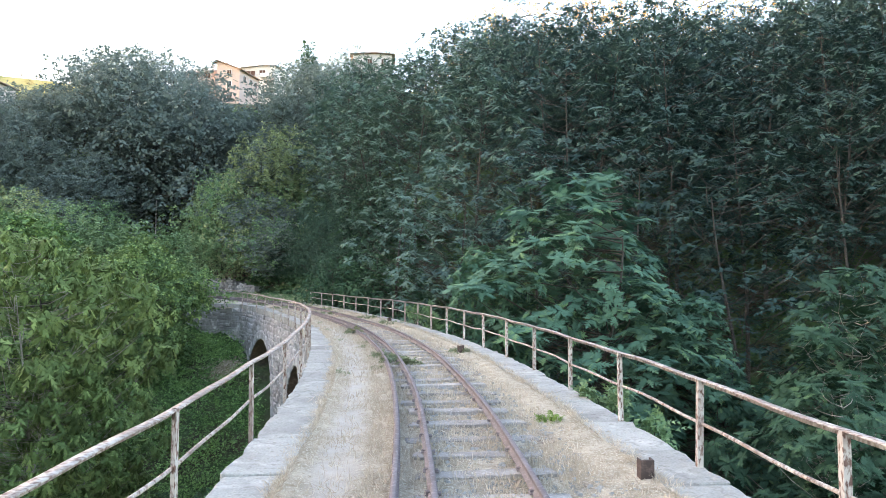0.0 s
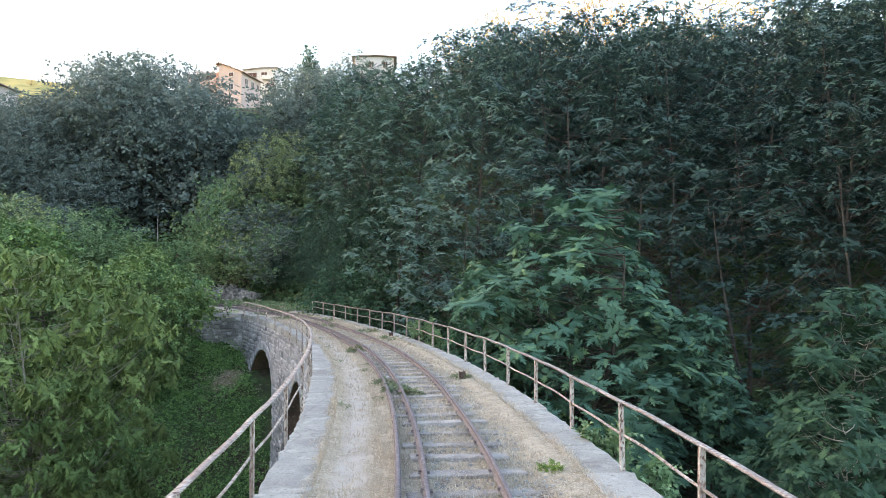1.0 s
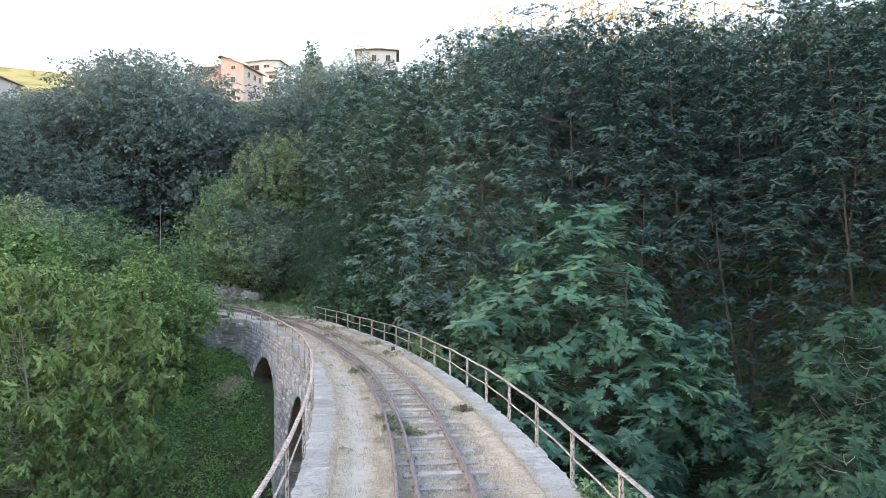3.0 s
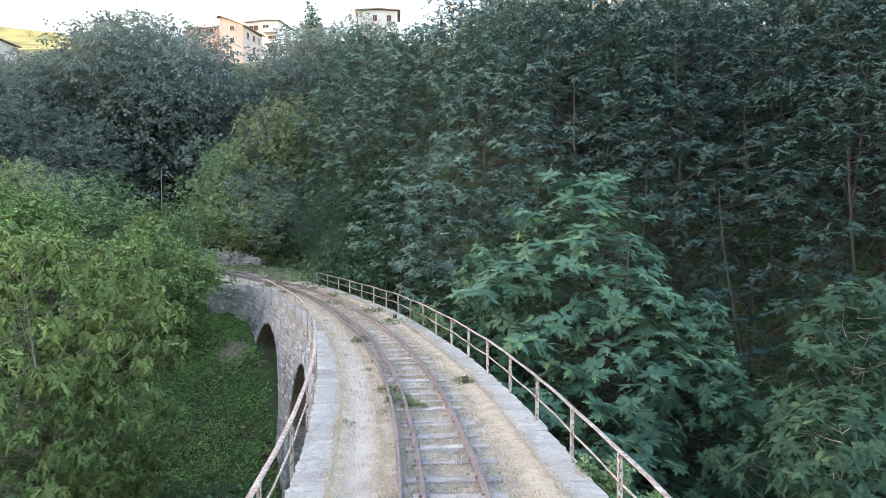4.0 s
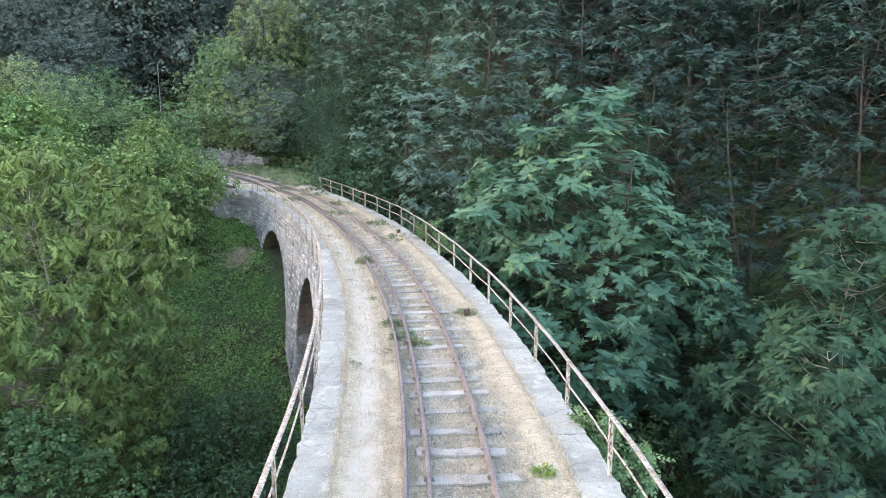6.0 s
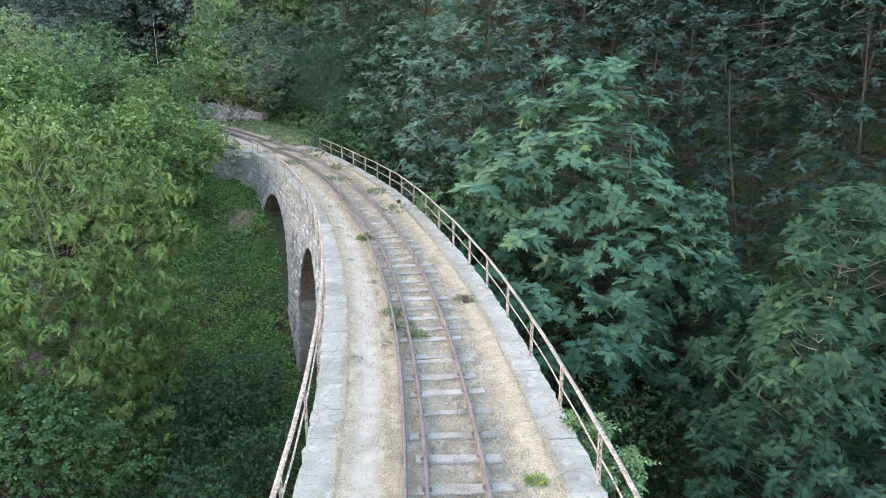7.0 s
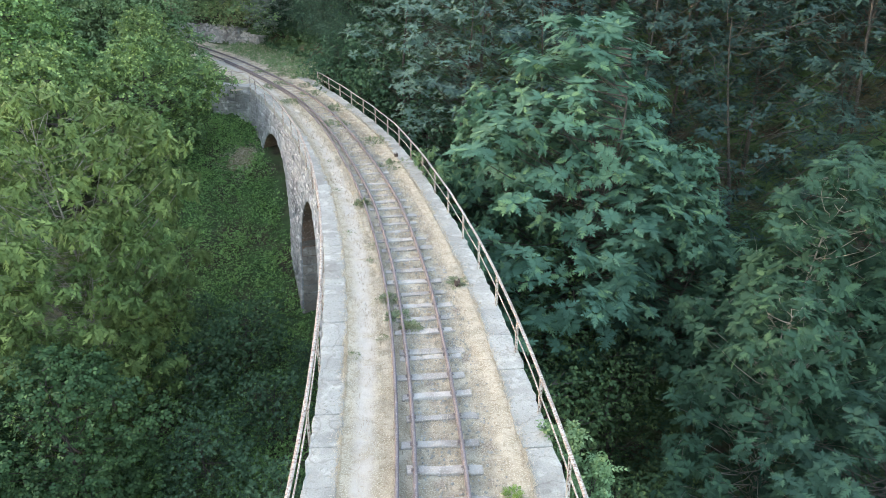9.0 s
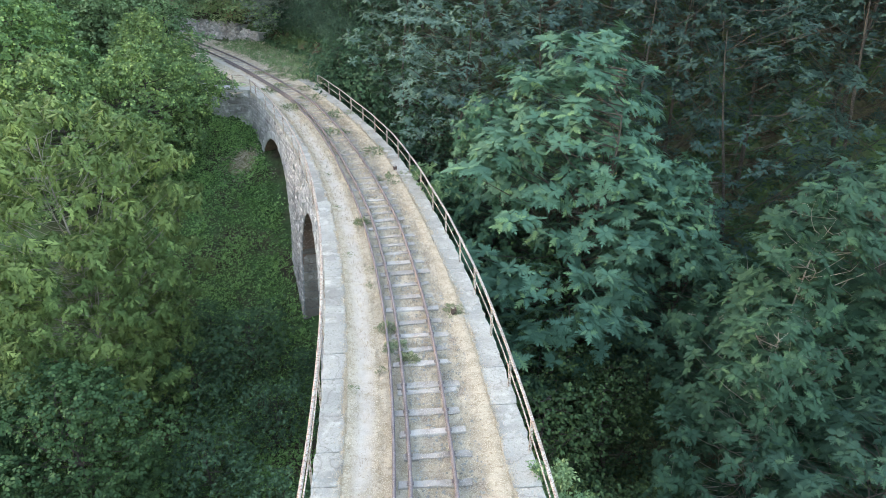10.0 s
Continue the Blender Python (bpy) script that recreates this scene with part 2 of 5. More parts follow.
def bed_material():
    """Sand path, dry grass and gravel across the deck; u is the metres across it, v along it."""
    m, n, l, b = material("track_bed", 0.95)
    uv = n.new("ShaderNodeUVMap").outputs["UV"]
    sep = n.new("ShaderNodeSeparateXYZ")
    l.new(uv, sep.inputs[0])
    grass = blend(n, l, noise_fac(n, l, uv, 3.2, 9, 0.36, 0.62), (0.385, 0.33, 0.245), (0.565, 0.505, 0.405))
    grass = blend(n, l, noise_fac(n, l, uv, 34, 5, 0.52, 0.62), grass, (0.68, 0.62, 0.51))
    grass = blend(n, l, noise_fac(n, l, uv, 12, 8, 0.54, 0.72), grass, (0.31, 0.25, 0.175))
    gravel = blend(n, l, noise_fac(n, l, uv, 26, 3, 0.4, 0.62), (0.22, 0.175, 0.13), (0.4, 0.355, 0.305))
    sand = blend(n, l, noise_fac(n, l, uv, 5, 6), (0.53, 0.485, 0.43), (0.61, 0.57, 0.52))
    sand = blend(n, l, noise_fac(n, l, uv, 60, 2, 0.5, 0.7), sand, (0.65, 0.62, 0.57))
    wob = noise_fac(n, l, uv, 1.3, 5, 0.0, 1.0)
    u = n.new("ShaderNodeMath")
    u.operation = "MULTIPLY_ADD"
    u.inputs[1].default_value = 0.3
    l.new(wob, u.inputs[0])
    l.new(sep.outputs[0], u.inputs[2])

    def band(lo, hi, soft):
        a = n.new("ShaderNodeMapRange")
        a.interpolation_type = "SMOOTHSTEP"
        a.inputs["From Min"].default_value, a.inputs["From Max"].default_value = lo, lo + soft
        l.new(u.outputs[0], a.inputs["Value"])
        c = n.new("ShaderNodeMapRange")
        c.interpolation_type = "SMOOTHSTEP"
        c.inputs["From Min"].default_value, c.inputs["From Max"].default_value = hi - soft, hi
        c.inputs["To Min"].default_value, c.inputs["To Max"].default_value = 1, 0
        l.new(u.outputs[0], c.inputs["Value"])
        k = n.new("ShaderNodeMath")
        k.operation = "MULTIPLY"
        l.new(a.outputs[0], k.inputs[0])
        l.new(c.outputs[0], k.inputs[1])
        return k.outputs[0]
    patch = n.new("ShaderNodeMath")
    patch.operation = "MULTIPLY"
    l.new(band(-0.2, 1.45, 0.2), patch.inputs[0])
    l.new(noise_fac(n, l, uv, 2.3, 5, 0.42, 0.66), patch.inputs[1])
    c = blend(n, l, patch.outputs[0], grass, gravel)
    worn = n.new("ShaderNodeMath")
    worn.operation = "MULTIPLY"
    l.new(band(-1.46, -0.82, 0.24), worn.inputs[0])
    l.new(noise_fac(n, l, uv, 2.2, 9, 0.26, 0.50), worn.inputs[1])
    c = blend(n, l, worn.outputs[0], c, sand)
    l.new(c, b.inputs["Base Color"])
    bump(n, l, b, noise_fac(n, l, uv, 34, 6, 0.25, 0.75), 1.0, 0.035)
    return m


BED = bed_material()


def ground_material():
    """Leaf litter and green undergrowth on the slopes, earth where it is steep; sunlight on the far hill is put into a
    yellow.
    """
    m, n, l, b = material("ground", 0.95)
    p = position(n)
    green = blend(n, l, noise_fac(n, l, p, 0.7, 6), (0.055, 0.105, 0.042), (0.085, 0.145, 0.055))
    litter = blend(n, l, noise_fac(n, l, p, 3, 6), (0.045, 0.038, 0.028), (0.09, 0.075, 0.05))
    c = blend(n, l, noise_fac(n, l, p, 0.35, 6, 0.45, 0.6), green, litter)
    # far hill: sunlight put into the colour as a yellow, by distance
    split = n.new("ShaderNodeSeparateXYZ")
    l.new(p, split.inputs[0])
    far = n.new("ShaderNodeMapRange")
    far.inputs["From Min"].default_value, far.inputs["From Max"].default_value = 240, 330
    l.new(split.outputs["Y"], far.inputs["Value"])
    sunlit_hill = blend(n, l, noise_fac(n, l, p, 0.06, 6, 0.45, 0.6), (0.42, 0.36, 0.13), (0.22, 0.24, 0.08))
    c = blend(n, l, far.outputs["Result"], c, sunlit_hill)
    l.new(c, b.inputs["Base Color"])
    bump(n, l, b, noise_fac(n, l, p, 4, 6, 0.2, 0.8), 0.8, 0.15)
    return m


GROUND = ground_material()
EARTH = mottled("red_earth", (0.30, 0.20, 0.145), (0.18, 0.125, 0.09), (0.4, 0.3, 0.23), 0.8, 7, relief=0.05)
DRY_EARTH = mottled("dry_earth", (0.27, 0.21, 0.135), (0.16, 0.17, 0.08), (0.33, 0.27, 0.18), 1.6, 9, relief=0.05)
PINK_PLASTER = mottled("pink_plaster", (0.60, 0.47, 0.42), (0.53, 0.41, 0.36), (0.64, 0.52, 0.47), 0.3, 4, relief=0)
WHITE_PLASTER = mottled("white_plaster", (0.68, 0.66, 0.64), (0.55, 0.53, 0.51), (0.74, 0.73, 0.71), 0.3, 4, relief=0)
GREY_PLASTER = mottled("grey_plaster", (0.52, 0.47, 0.45), (0.42, 0.38, 0.36), (0.6, 0.56, 0.54), 0.3, 4, relief=0)
ROOF = mottled("roof_tile", (0.33, 0.24, 0.2), (0.22, 0.16, 0.13), (0.42, 0.33, 0.28), 0.8, 6, relief=0.03)
SHUTTER = mottled("brown_shutter", (0.13, 0.075, 0.06), (0.09, 0.05, 0.04), (0.17, 0.1, 0.08), 2, 12, relief=0)
WHITE_PAINT = mottled("white_paint", (0.7, 0.69, 0.67), (0.55, 0.54, 0.52), (0.78, 0.77, 0.75), 2, 12, relief=0)


def glass_material():
    m, n, l, b = material("window_glass", 0.08)
    b.inputs["Base Color"].default_value = (0.03, 0.035, 0.04, 1)
    b.inputs["Specular IOR Level"].default_value = 0.5
    return m


GLASS = glass_material()


# ---- building helpers ----
def mesh_object(name, data, mat, parent=None, label=""):
    ob = new(name, data)
    if mat and not data.materials:
        data.materials.append(mat)
    if parent is not None:
        ob.parent = parent
    if label:
        ob["label"] = label
    return ob


def part(name, bm, mat, parent=None, label="", smooth=False):
    """Links a bmesh as one mesh object under a thing or a part."""
    data = bpy.data.meshes.new(name)
    bm.normal_update()
    bm.to_mesh(data)
    bm.free()
    if smooth:
        data.polygons.foreach_set("use_smooth", [True] * len(data.polygons))
    return mesh_object(name, data, mat, parent, label)


def array_mesh(name, verts, quads):
    """A mesh from numpy arrays: verts (n, 3), quads (m, 4)."""
    data = bpy.data.meshes.new(name)
    verts, quads = np.asarray(verts, np.float32), np.asarray(quads, np.int32)
    data.vertices.add(len(verts))
    data.vertices.foreach_set("co", verts.ravel())
    data.loops.add(quads.size)
    data.loops.foreach_set("vertex_index", quads.ravel())
    data.polygons.add(len(quads))
    data.polygons.foreach_set("loop_start", np.arange(0, quads.size, 4, dtype=np.int32))
    data.update(calc_edges=True)
    return data


def grid_mesh(name, pts):
    """A sheet from an array (rows, columns, 3)."""
    r, c = pts.shape[:2]
    i = np.arange(r * c).reshape(r, c)
    quads = np.stack([i[:-1, :-1], i[:-1, 1:], i[1:, 1:], i[1:, :-1]], -1).reshape(-1, 4)
    return array_mesh(name, pts.reshape(-1, 3), quads)


def add_box(bm, size, at=(0, 0, 0), turn=None, bevel=0.0):
    m = Matrix.Translation(at) @ (turn.to_4x4() if turn is not None else Matrix()) @ Matrix.Diagonal((*size, 1))
    made = bmesh.ops.create_cube(bm, size=1.0, matrix=m)
    if bevel:
        edges = list({e for v in made["verts"] for e in v.link_edges})
        bmesh.ops.bevel(bm, geom=edges, offset=bevel, segments=1, affect="EDGES")


def tube(points, radii, sides=6):
    """Vertices and quads of a tapered tube along points."""
    points = np.asarray(points, float)
    tang = np.gradient(points, axis=0)
    tang /= np.linalg.norm(tang, axis=1, keepdims=True) + 1e-9
    ref = np.where(np.abs(tang[:, 2:3]) > 0.9, [[1.0, 0, 0]], [[0, 0, 1.0]])
    a = np.cross(tang, ref)
    a /= np.linalg.norm(a, axis=1, keepdims=True) + 1e-9
    b = np.cross(tang, a)
    ang = np.linspace(0, 2 * np.pi, sides, endpoint=False)
    ring = points[:, None] + np.asarray(radii)[:, None, None] * (np.cos(ang)[None, :, None] * a[:, None] + np.sin(ang)[None, :, None] * b[:, None])
    i = np.arange(len(points) * sides).reshape(-1, sides)
    j = np.roll(i, -1, axis=1)
    quads = np.stack([i[:-1], j[:-1], j[1:], i[1:]], -1).reshape(-1, 4)
    return ring.reshape(-1, 3), quads


def merged(pieces):
    verts, quads, n = [], [], 0
    for v, q in pieces:
        verts.append(v)
        quads.append(q + n)
        n += len(v)
    return np.concatenate(verts), np.concatenate(quads)


# ---- plan: a deck on a curve to the left; s runs along it, off across it, z up ----
CENTRE, RADIUS = (-93.4, 2.1), 93.75
DECK_START, DECK_END = -14.0, 46.8


def deck_z(s):
    """The deck sags a little towards the middle of the viaduct."""
    return np.interp(s, [14, 20, 27, 33, 37, 41, 46, 56], [0.0, -0.05, -0.12, -0.145, -0.13, -0.09, -0.07, -0.05])


def on(s, off, z=0.0):
    a, r = s / RADIUS, RADIUS + off
    return (CENTRE[0] + r * math.cos(a), CENTRE[1] + r * math.sin(a), z + float(deck_z(s)))


def on_arr(s, off, z):
    a, r = s / RADIUS, RADIUS + off
    return np.stack([CENTRE[0] + r * np.cos(a), CENTRE[1] + r * np.sin(a), z + deck_z(s) + 0 * a], -1)


def along(x, y):
    dx, dy = x - CENTRE[0], y - CENTRE[1]
    return np.arctan2(dy, dx) * RADIUS, np.hypot(dx, dy) - RADIUS


def frame_at(s, off, z=0.0):
    """Pose with x across (outwards), y along the deck."""
    return Matrix.Translation(on(s, off, z)) @ Matrix.Rotation(s / RADIUS, 4, "Z")


def right_edge(s):
    return np.interp(s, [-14, 0, 10.7, 18, 22.7, 27, 31, 35, 39, 46], [2.73, 2.42, 2.21, 2.13, 2.1, 2.15, 2.2, 2.14, 2.05, 2.0])


LEFT_EDGE, LEFT_IN, RIGHT_IN = -2.33, -1.72, 1.64


# ---- ground ----
def smooth01(x, a, b):
    t = np.clip((x - a) / (b - a), 0, 1)
    return t * t * (3 - 2 * t)


def wavy(x, y, k, seed):
    """Cheap smooth unevenness."""
    return (np.sin(k * x + 1.7 * seed) * np.cos(k * 0.83 * y - seed) + 0.5 * np.sin(k * 2.3 * x - 0.7 * k * y + seed * 2.1) + 0.5 * np.cos(k * 1.9 * y + k * 1.1 * x + seed)) / 2


def shelf_edge(s):
    """How far out the level shelf beside the track reaches, up to the foot of the bank."""
    return np.interp(s, [46, 62, 64.4, 66.5, 69, 72, 84], [4.5, 4.7, 4.5, 3.95, 3.1, 2.45, 2.5])


def ground_z(x, y):
    x, y = np.asarray(x, float), np.asarray(y, float)
    s, off = along(x, y)
    left = np.interp(y, [-30, -16, -4, 6, 20, 28.8, 33.4, 38, 40, 42, 44.5, 46.5, 50, 57, 64, 70, 80, 100, 160, 400, 900, 5000],
                     [3, -1, -9, -11.8, -11.6, -10.1, -8.7, -6.1, -4.8, -3.9, -2.9, -2.2, -1.2, -0.3, 0.6, 5, 11, 19, 37, 120, 150, 150])
    right = np.interp(y, [-30, -16, -4, 6, 20, 28, 36, 44, 48, 54, 60, 80, 100, 160, 400, 900, 5000],
                      [3, -1, -9, -12.5, -12.5, -11, -8, -3.5, -0.5, 5, 9.5, 20, 26, 40, 105, 140, 140])
    z = left + (right - left) * smooth01(off, -2, 8)
    z = z + wavy(x, y, 0.25, 1.0) * 0.5 + wavy(x, y, 0.9, 2.0) * 0.15
    z = z + 11 * np.exp(-((x + 265) / 110) ** 2 - ((y - 430) / 60) ** 2)
    z = z + wavy(x, y, 0.02, 3.0) * 6 * smooth01(np.hypot(x, y), 150, 600)
    # the shelf on which the track runs on beyond the deck, cut into the slope
    lim = shelf_edge(s)
    shelf = smooth01(s - 1.13 * np.maximum(0, -off - 2.3), 46.8, 48.2) * (1 - smooth01(off, lim + 0.7, lim + 1.3)) * smooth01(off, -9.0, -3.2) * (1 - smooth01(s, 78, 84))
    z = z + (-0.2 - z) * shelf
    rise = 1.15 + 0.72 * (np.maximum(off - lim - 1.2, 0) + np.maximum(s - 80, 0)) + 0.2 * wavy(x, y, 0.5, 4.0)
    z = np.where((s > 46) & (off > -12) & (s < 160), np.minimum(z, rise), z)
    near = smooth01(-s, 12.5, 17) * (1 - smooth01(np.abs(off), 3, 9)) * (1 - smooth01(-s, 60, 80))
    z = z + (-0.14 - z) * near
    # a mountain added on the sun's side, largely out of view, to keep the valley in shade
    u = x * math.sin(SUN_AZIMUTH) + y * math.cos(SUN_AZIMUTH)
    ridge = np.interp(u, [30, 80, 150, 400, 900, 5000], [-15, 18, 47, 60, 70, 70])
    return np.maximum(z, ridge * (1 - smooth01(np.abs(x * math.cos(SUN_AZIMUTH) - y * math.sin(SUN_AZIMUTH)), 500, 1500)))


def spread_axis(lo, hi, step, far):
    inner = np.arange(lo, hi + step / 2, step)
    grow = [step]
    while sum(grow) < far:
        grow.append(grow[-1] * 1.22)
    out = np.cumsum(grow)
    return np.concatenate([lo - out[::-1], inner, hi + out])


gx, gy = np.meshgrid(spread_axis(-50, 40, 0.9, 4200), spread_axis(-20, 92, 0.9, 4200))
ground = tagged(mesh_object("ground", grid_mesh("ground", np.stack([gx, gy, ground_z(gx, gy)], -1)), GROUND),
                "wooded valley ground with leaf litter and undergrowth", "ground", kind="structure")
ground.data.polygons.foreach_set("use_smooth", [True] * len(ground.data.polygons))

# ---- viaduct body: spandrels and piers with round arches ----
ARCHES = ((40.0, 4.6), (27.3, 4.3), (14.8, 4.3), (2.4, 4.3))       # middle and radius along the deck's middle line
SPRING, CROWN_Z, BATTER = -5.8, -1.7, 0.055


def soffit(s):
    """Underside of the masonry at s."""
    for mid, r in ARCHES:
        if abs(s - mid) < r:
            return CROWN_Z - r + math.sqrt(r * r - (s - mid) ** 2)
    return None


def left_face(z):
    return -2.26 + BATTER * z


def right_face(s, z):
    return float(right_edge(s)) - 0.1 - BATTER * z


def viaduct_body():
    bm = bmesh.new()
    cuts = sorted(set(list(np.arange(DECK_START, DECK_END, 0.4)) + [DECK_END]
                      + [mid + r * math.cos(a) for mid, r in ARCHES for a in np.linspace(0, math.pi, 25)]))
    zs = [-0.12, -1.0]
    for s0, s1 in zip(cuts, cuts[1:]):
        if s1 - s0 < 0.004:
            continue
        m = (s0 + s1) / 2
        open_here = soffit(m) is not None
        lows = []
        for s in (s0, s1):
            z = soffit(s)
            if open_here:
                lows.append(CROWN_Z - next(r for mid, r in ARCHES if abs(m - mid) < r) if z is None else z)
            else:
                lows.append(-14.0)

        def face(corners):
            bm.faces.new([bm.verts.new(c) for c in corners])
        (a0, a1) = lows
        face([on(s0, left_face(-0.12), -0.12), on(s1, left_face(-0.12), -0.12), on(s1, left_face(a1), a1), on(s0, left_face(a0), a0)])
        face([on(s0, right_face(s0, -0.12), -0.12), on(s0, right_face(s0, a0), a0), on(s1, right_face(s1, a1), a1), on(s1, right_face(s1, -0.12), -0.12)])
        face([on(s0, left_face(-0.12), -0.12), on(s0, right_face(s0, -0.12), -0.12), on(s1, right_face(s1, -0.12), -0.12), on(s1, left_face(-0.12), -0.12)])
    for mid, r in ARCHES:
        for s in (mid - r, mid + r):
            z = CROWN_Z - r
            face([on(s, left_face(z), z), on(s, right_face(s, z), z), on(s, right_face(s, -14), -14), on(s, left_face(-14), -14)])
    for s in (DECK_START, DECK_END):
        face([on(s, left_face(-0.12), -0.12), on(s, left_face(-14), -14), on(s, right_face(s, -14), -14), on(s, right_face(s, -0.12), -0.12)])
    bmesh.ops.recalc_face_normals(bm, faces=bm.faces)
    return bm


viaduct = tagged(new("viaduct"), "curved grey stone railway viaduct with round arches", "viaduct", kind="structure")
part("masonry_core", viaduct_body(), MORTAR, viaduct)


def vault_body(mid, r):
    """Brick barrel under one arch."""
    bm = bmesh.new()
    spring = CROWN_Z - r
    pts = [(mid + r * math.cos(a), spring + r * math.sin(a)) for a in np.linspace(0, math.pi, 33)]
    for (s0, z0), (s1, z1) in zip(pts, pts[1:]):
        bm.faces.new([bm.verts.new(c) for c in (on(s0, left_face(z0) + 0.01, z0), on(s1, left_face(z1) + 0.01, z1), on(s1, right_face(s1, z1) - 0.01, z1), on(s0, right_face(s0, z0) - 0.01, z0))])
    return bm


for mid, r in ARCHES:
    part("vault", vault_body(mid, r), BRICK, viaduct, "reddish brick barrel vault")


# the surface of the deck
def bed_sheet():
    ss, oo = np.arange(DECK_START - 20, 82, 0.25), np.concatenate([[-3.4, -2.6], np.arange(-2.0, 1.95, 0.11), [2.4, 3.2]])
    s, o = np.meshgrid(ss, oo, indexing="ij")
    z = -0.055 + 0.012 * wavy(s, o * 3, 2.1, 1.3) + 0.01 * wavy(s * 2, o * 9, 3.3, 0.4)
    z -= 0.02 * np.exp(-((o + 1.22) / 0.2) ** 2)
    z += 0.03 * np.exp(-((o + 0.72) / 0.12) ** 2) + 0.02 * np.exp(-((o + 1.6) / 0.1) ** 2)
    z += 0.03 * np.exp(-((o - 1.4) / 0.2) ** 2)
    z += 0.05 * np.exp(-((o + 1.76) / 0.13) ** 2) + 0.05 * np.exp(-((o - right_edge(s) + 0.6) / 0.16) ** 2)
    z = np.minimum(z, -0.008)
    on_deck = (s > DECK_START) & (s < DECK_END)
    z = np.where(on_deck & ((o < -1.85) | (o > right_edge(s) - 0.3)), -0.1, z)
    o = np.where(on_deck, np.clip(o, -2.0, 1.9), o)
    z = np.where(~on_deck & (np.abs(o) > 2.2), -0.10 - 0.15 * (np.abs(o) - 2.2), z)
    data = grid_mesh("track_bed", on_arr(s, o, z))
    uv = data.uv_layers.new(name="UVMap")
    flat = np.stack([o, s], -1).reshape(-1, 2)
    idx = np.empty(len(data.loops), np.int32)
    data.loops.foreach_get("vertex_index", idx)
    uv.data.foreach_set("uv", flat[idx].ravel().astype(np.float32))
    data.polygons.foreach_set("use_smooth", [True] * len(data.polygons))
    return data


tagged(mesh_object("track_bed", bed_sheet(), BED), "sandy track bed with dry grass and a trodden path", "track bed", kind="structure")

# ---- railway track ----
def rail_profile(k=1.0):
    """Half a flat-bottomed rail, mirrored."""
    half = [(0.045, 0.0), (0.045, 0.010), (0.010, 0.022), (0.008, 0.078), (0.026, 0.086), (0.026, 0.104), (0.020, 0.110)]
    return [(x * k, z) for x, z in half] + [(-x * k, z) for x, z in reversed(half)]


def swept(profile, stations, close=True):
    """Sweeps a profile (across, up) along stations (s, off, z)."""
    rows = np.array([[on(s, off + px, z + pz) for px, pz in profile] for s, off, z in stations])
    r, c = rows.shape[:2]
    i = np.arange(r * c).reshape(r, c)
    j = np.roll(i, -1, axis=1)
    quads = np.stack([i[:-1], j[:-1], j[1:], i[1:]], -1).reshape(-1, 4)
    if not close:
        quads = quads.reshape(r - 1, c, 4)[:, :-1].reshape(-1, 4)
    return rows.reshape(-1, 3), quads


def drift(s):
    """The track leaves the middle of the deck towards the inside where the curve tightens."""
    return float(np.interp(s, [22, 25, 29, 40, 43, 46, 50, 56, 62, 72], [0.0, -0.04, -0.11, -0.1, -0.17, -0.33, -0.47, -0.52, -0.45, -0.15]))


track = tagged(new("railway_track"), "narrow-gauge railway track with rusty rails on weathered timber sleepers", "railway track")
RAIL_Z = -0.002
for off, label in ((-0.345, ""), (0.56, "")):
    v, q = swept(rail_profile(), [(s, off + drift(s) + 0.006 * math.sin(s * 0.9 + off), RAIL_Z) for s in np.arange(DECK_START - 18, 81, 0.5)])
    mesh_object("rail", array_mesh("rail", v, q), RUST, track)


def guard_off(s):
    return -0.665 + drift(s) - 0.02 * math.sin(s * 0.35) + 0.14 * float(smooth01(s, 26, 40))


v, q = swept(rail_profile(0.9), [(s, guard_off(s), RAIL_Z - 0.005) for s in np.arange(DECK_START - 18, 58, 0.5)])
mesh_object("guard_rail", array_mesh("guard_rail", v, q), RUST, track, "third rusty rail lying loose beside the track")


def sleeper_mesh(seed):
    rng = random.Random(seed)
    bm = bmesh.new()
    add_box(bm, (1.0, 0.2, 0.12), (0, 0, -0.06))
    bmesh.ops.subdivide_edges(bm, edges=[e for e in bm.edges if abs(e.verts[0].co.x - e.verts[1].co.x) > 0.5], cuts=5)
    for v in bm.verts:
        end = 1.0 if abs(v.co.x) > 0.45 else 0.3
        v.co += Vector((rng.uniform(-0.03, 0.03) * end, rng.uniform(-0.018, 0.018), rng.uniform(-0.012, 0.006)))
    bmesh.ops.bevel(bm, geom=[e for e in bm.edges if e.calc_face_angle(0) > 0.8], offset=0.012, segments=1, affect="EDGES")
    data = bpy.data.meshes.new("sleeper")
    bm.to_mesh(data)
    bm.free()
    data.materials.append(TIMBER)
    return data


def plate_mesh():
    bm = bmesh.new()
    add_box(bm, (0.15, 0.1, 0.012), (0, 0, 0.0), bevel=0.003)
    for sx in (-1, 1):
        add_box(bm, (0.02, 0.02, 0.016), (sx * 0.056, 0.03 * sx, 0.004), bevel=0.004)
        add_box(bm, (0.04, 0.05, 0.016), (sx * 0.05, -0.02 * sx, 0.013), bevel=0.003)
    data = bpy.data.meshes.new("rail_fastening")
    bm.to_mesh(data)
    bm.free()
    data.materials.append(RUST)
    return data


SLEEPERS = [sleeper_mesh(k) for k in range(8)]
FASTENING = plate_mesh()
rng = random.Random(5)
stations = [8.6, 9.42, 10.15, 10.87, 11.66, 11.9, 12.8, 13.44, 14.13, 14.82]
while stations[-1] < 79:
    stations.append(stations[-1] + rng.uniform(0.66, 0.8))
s = 8.6
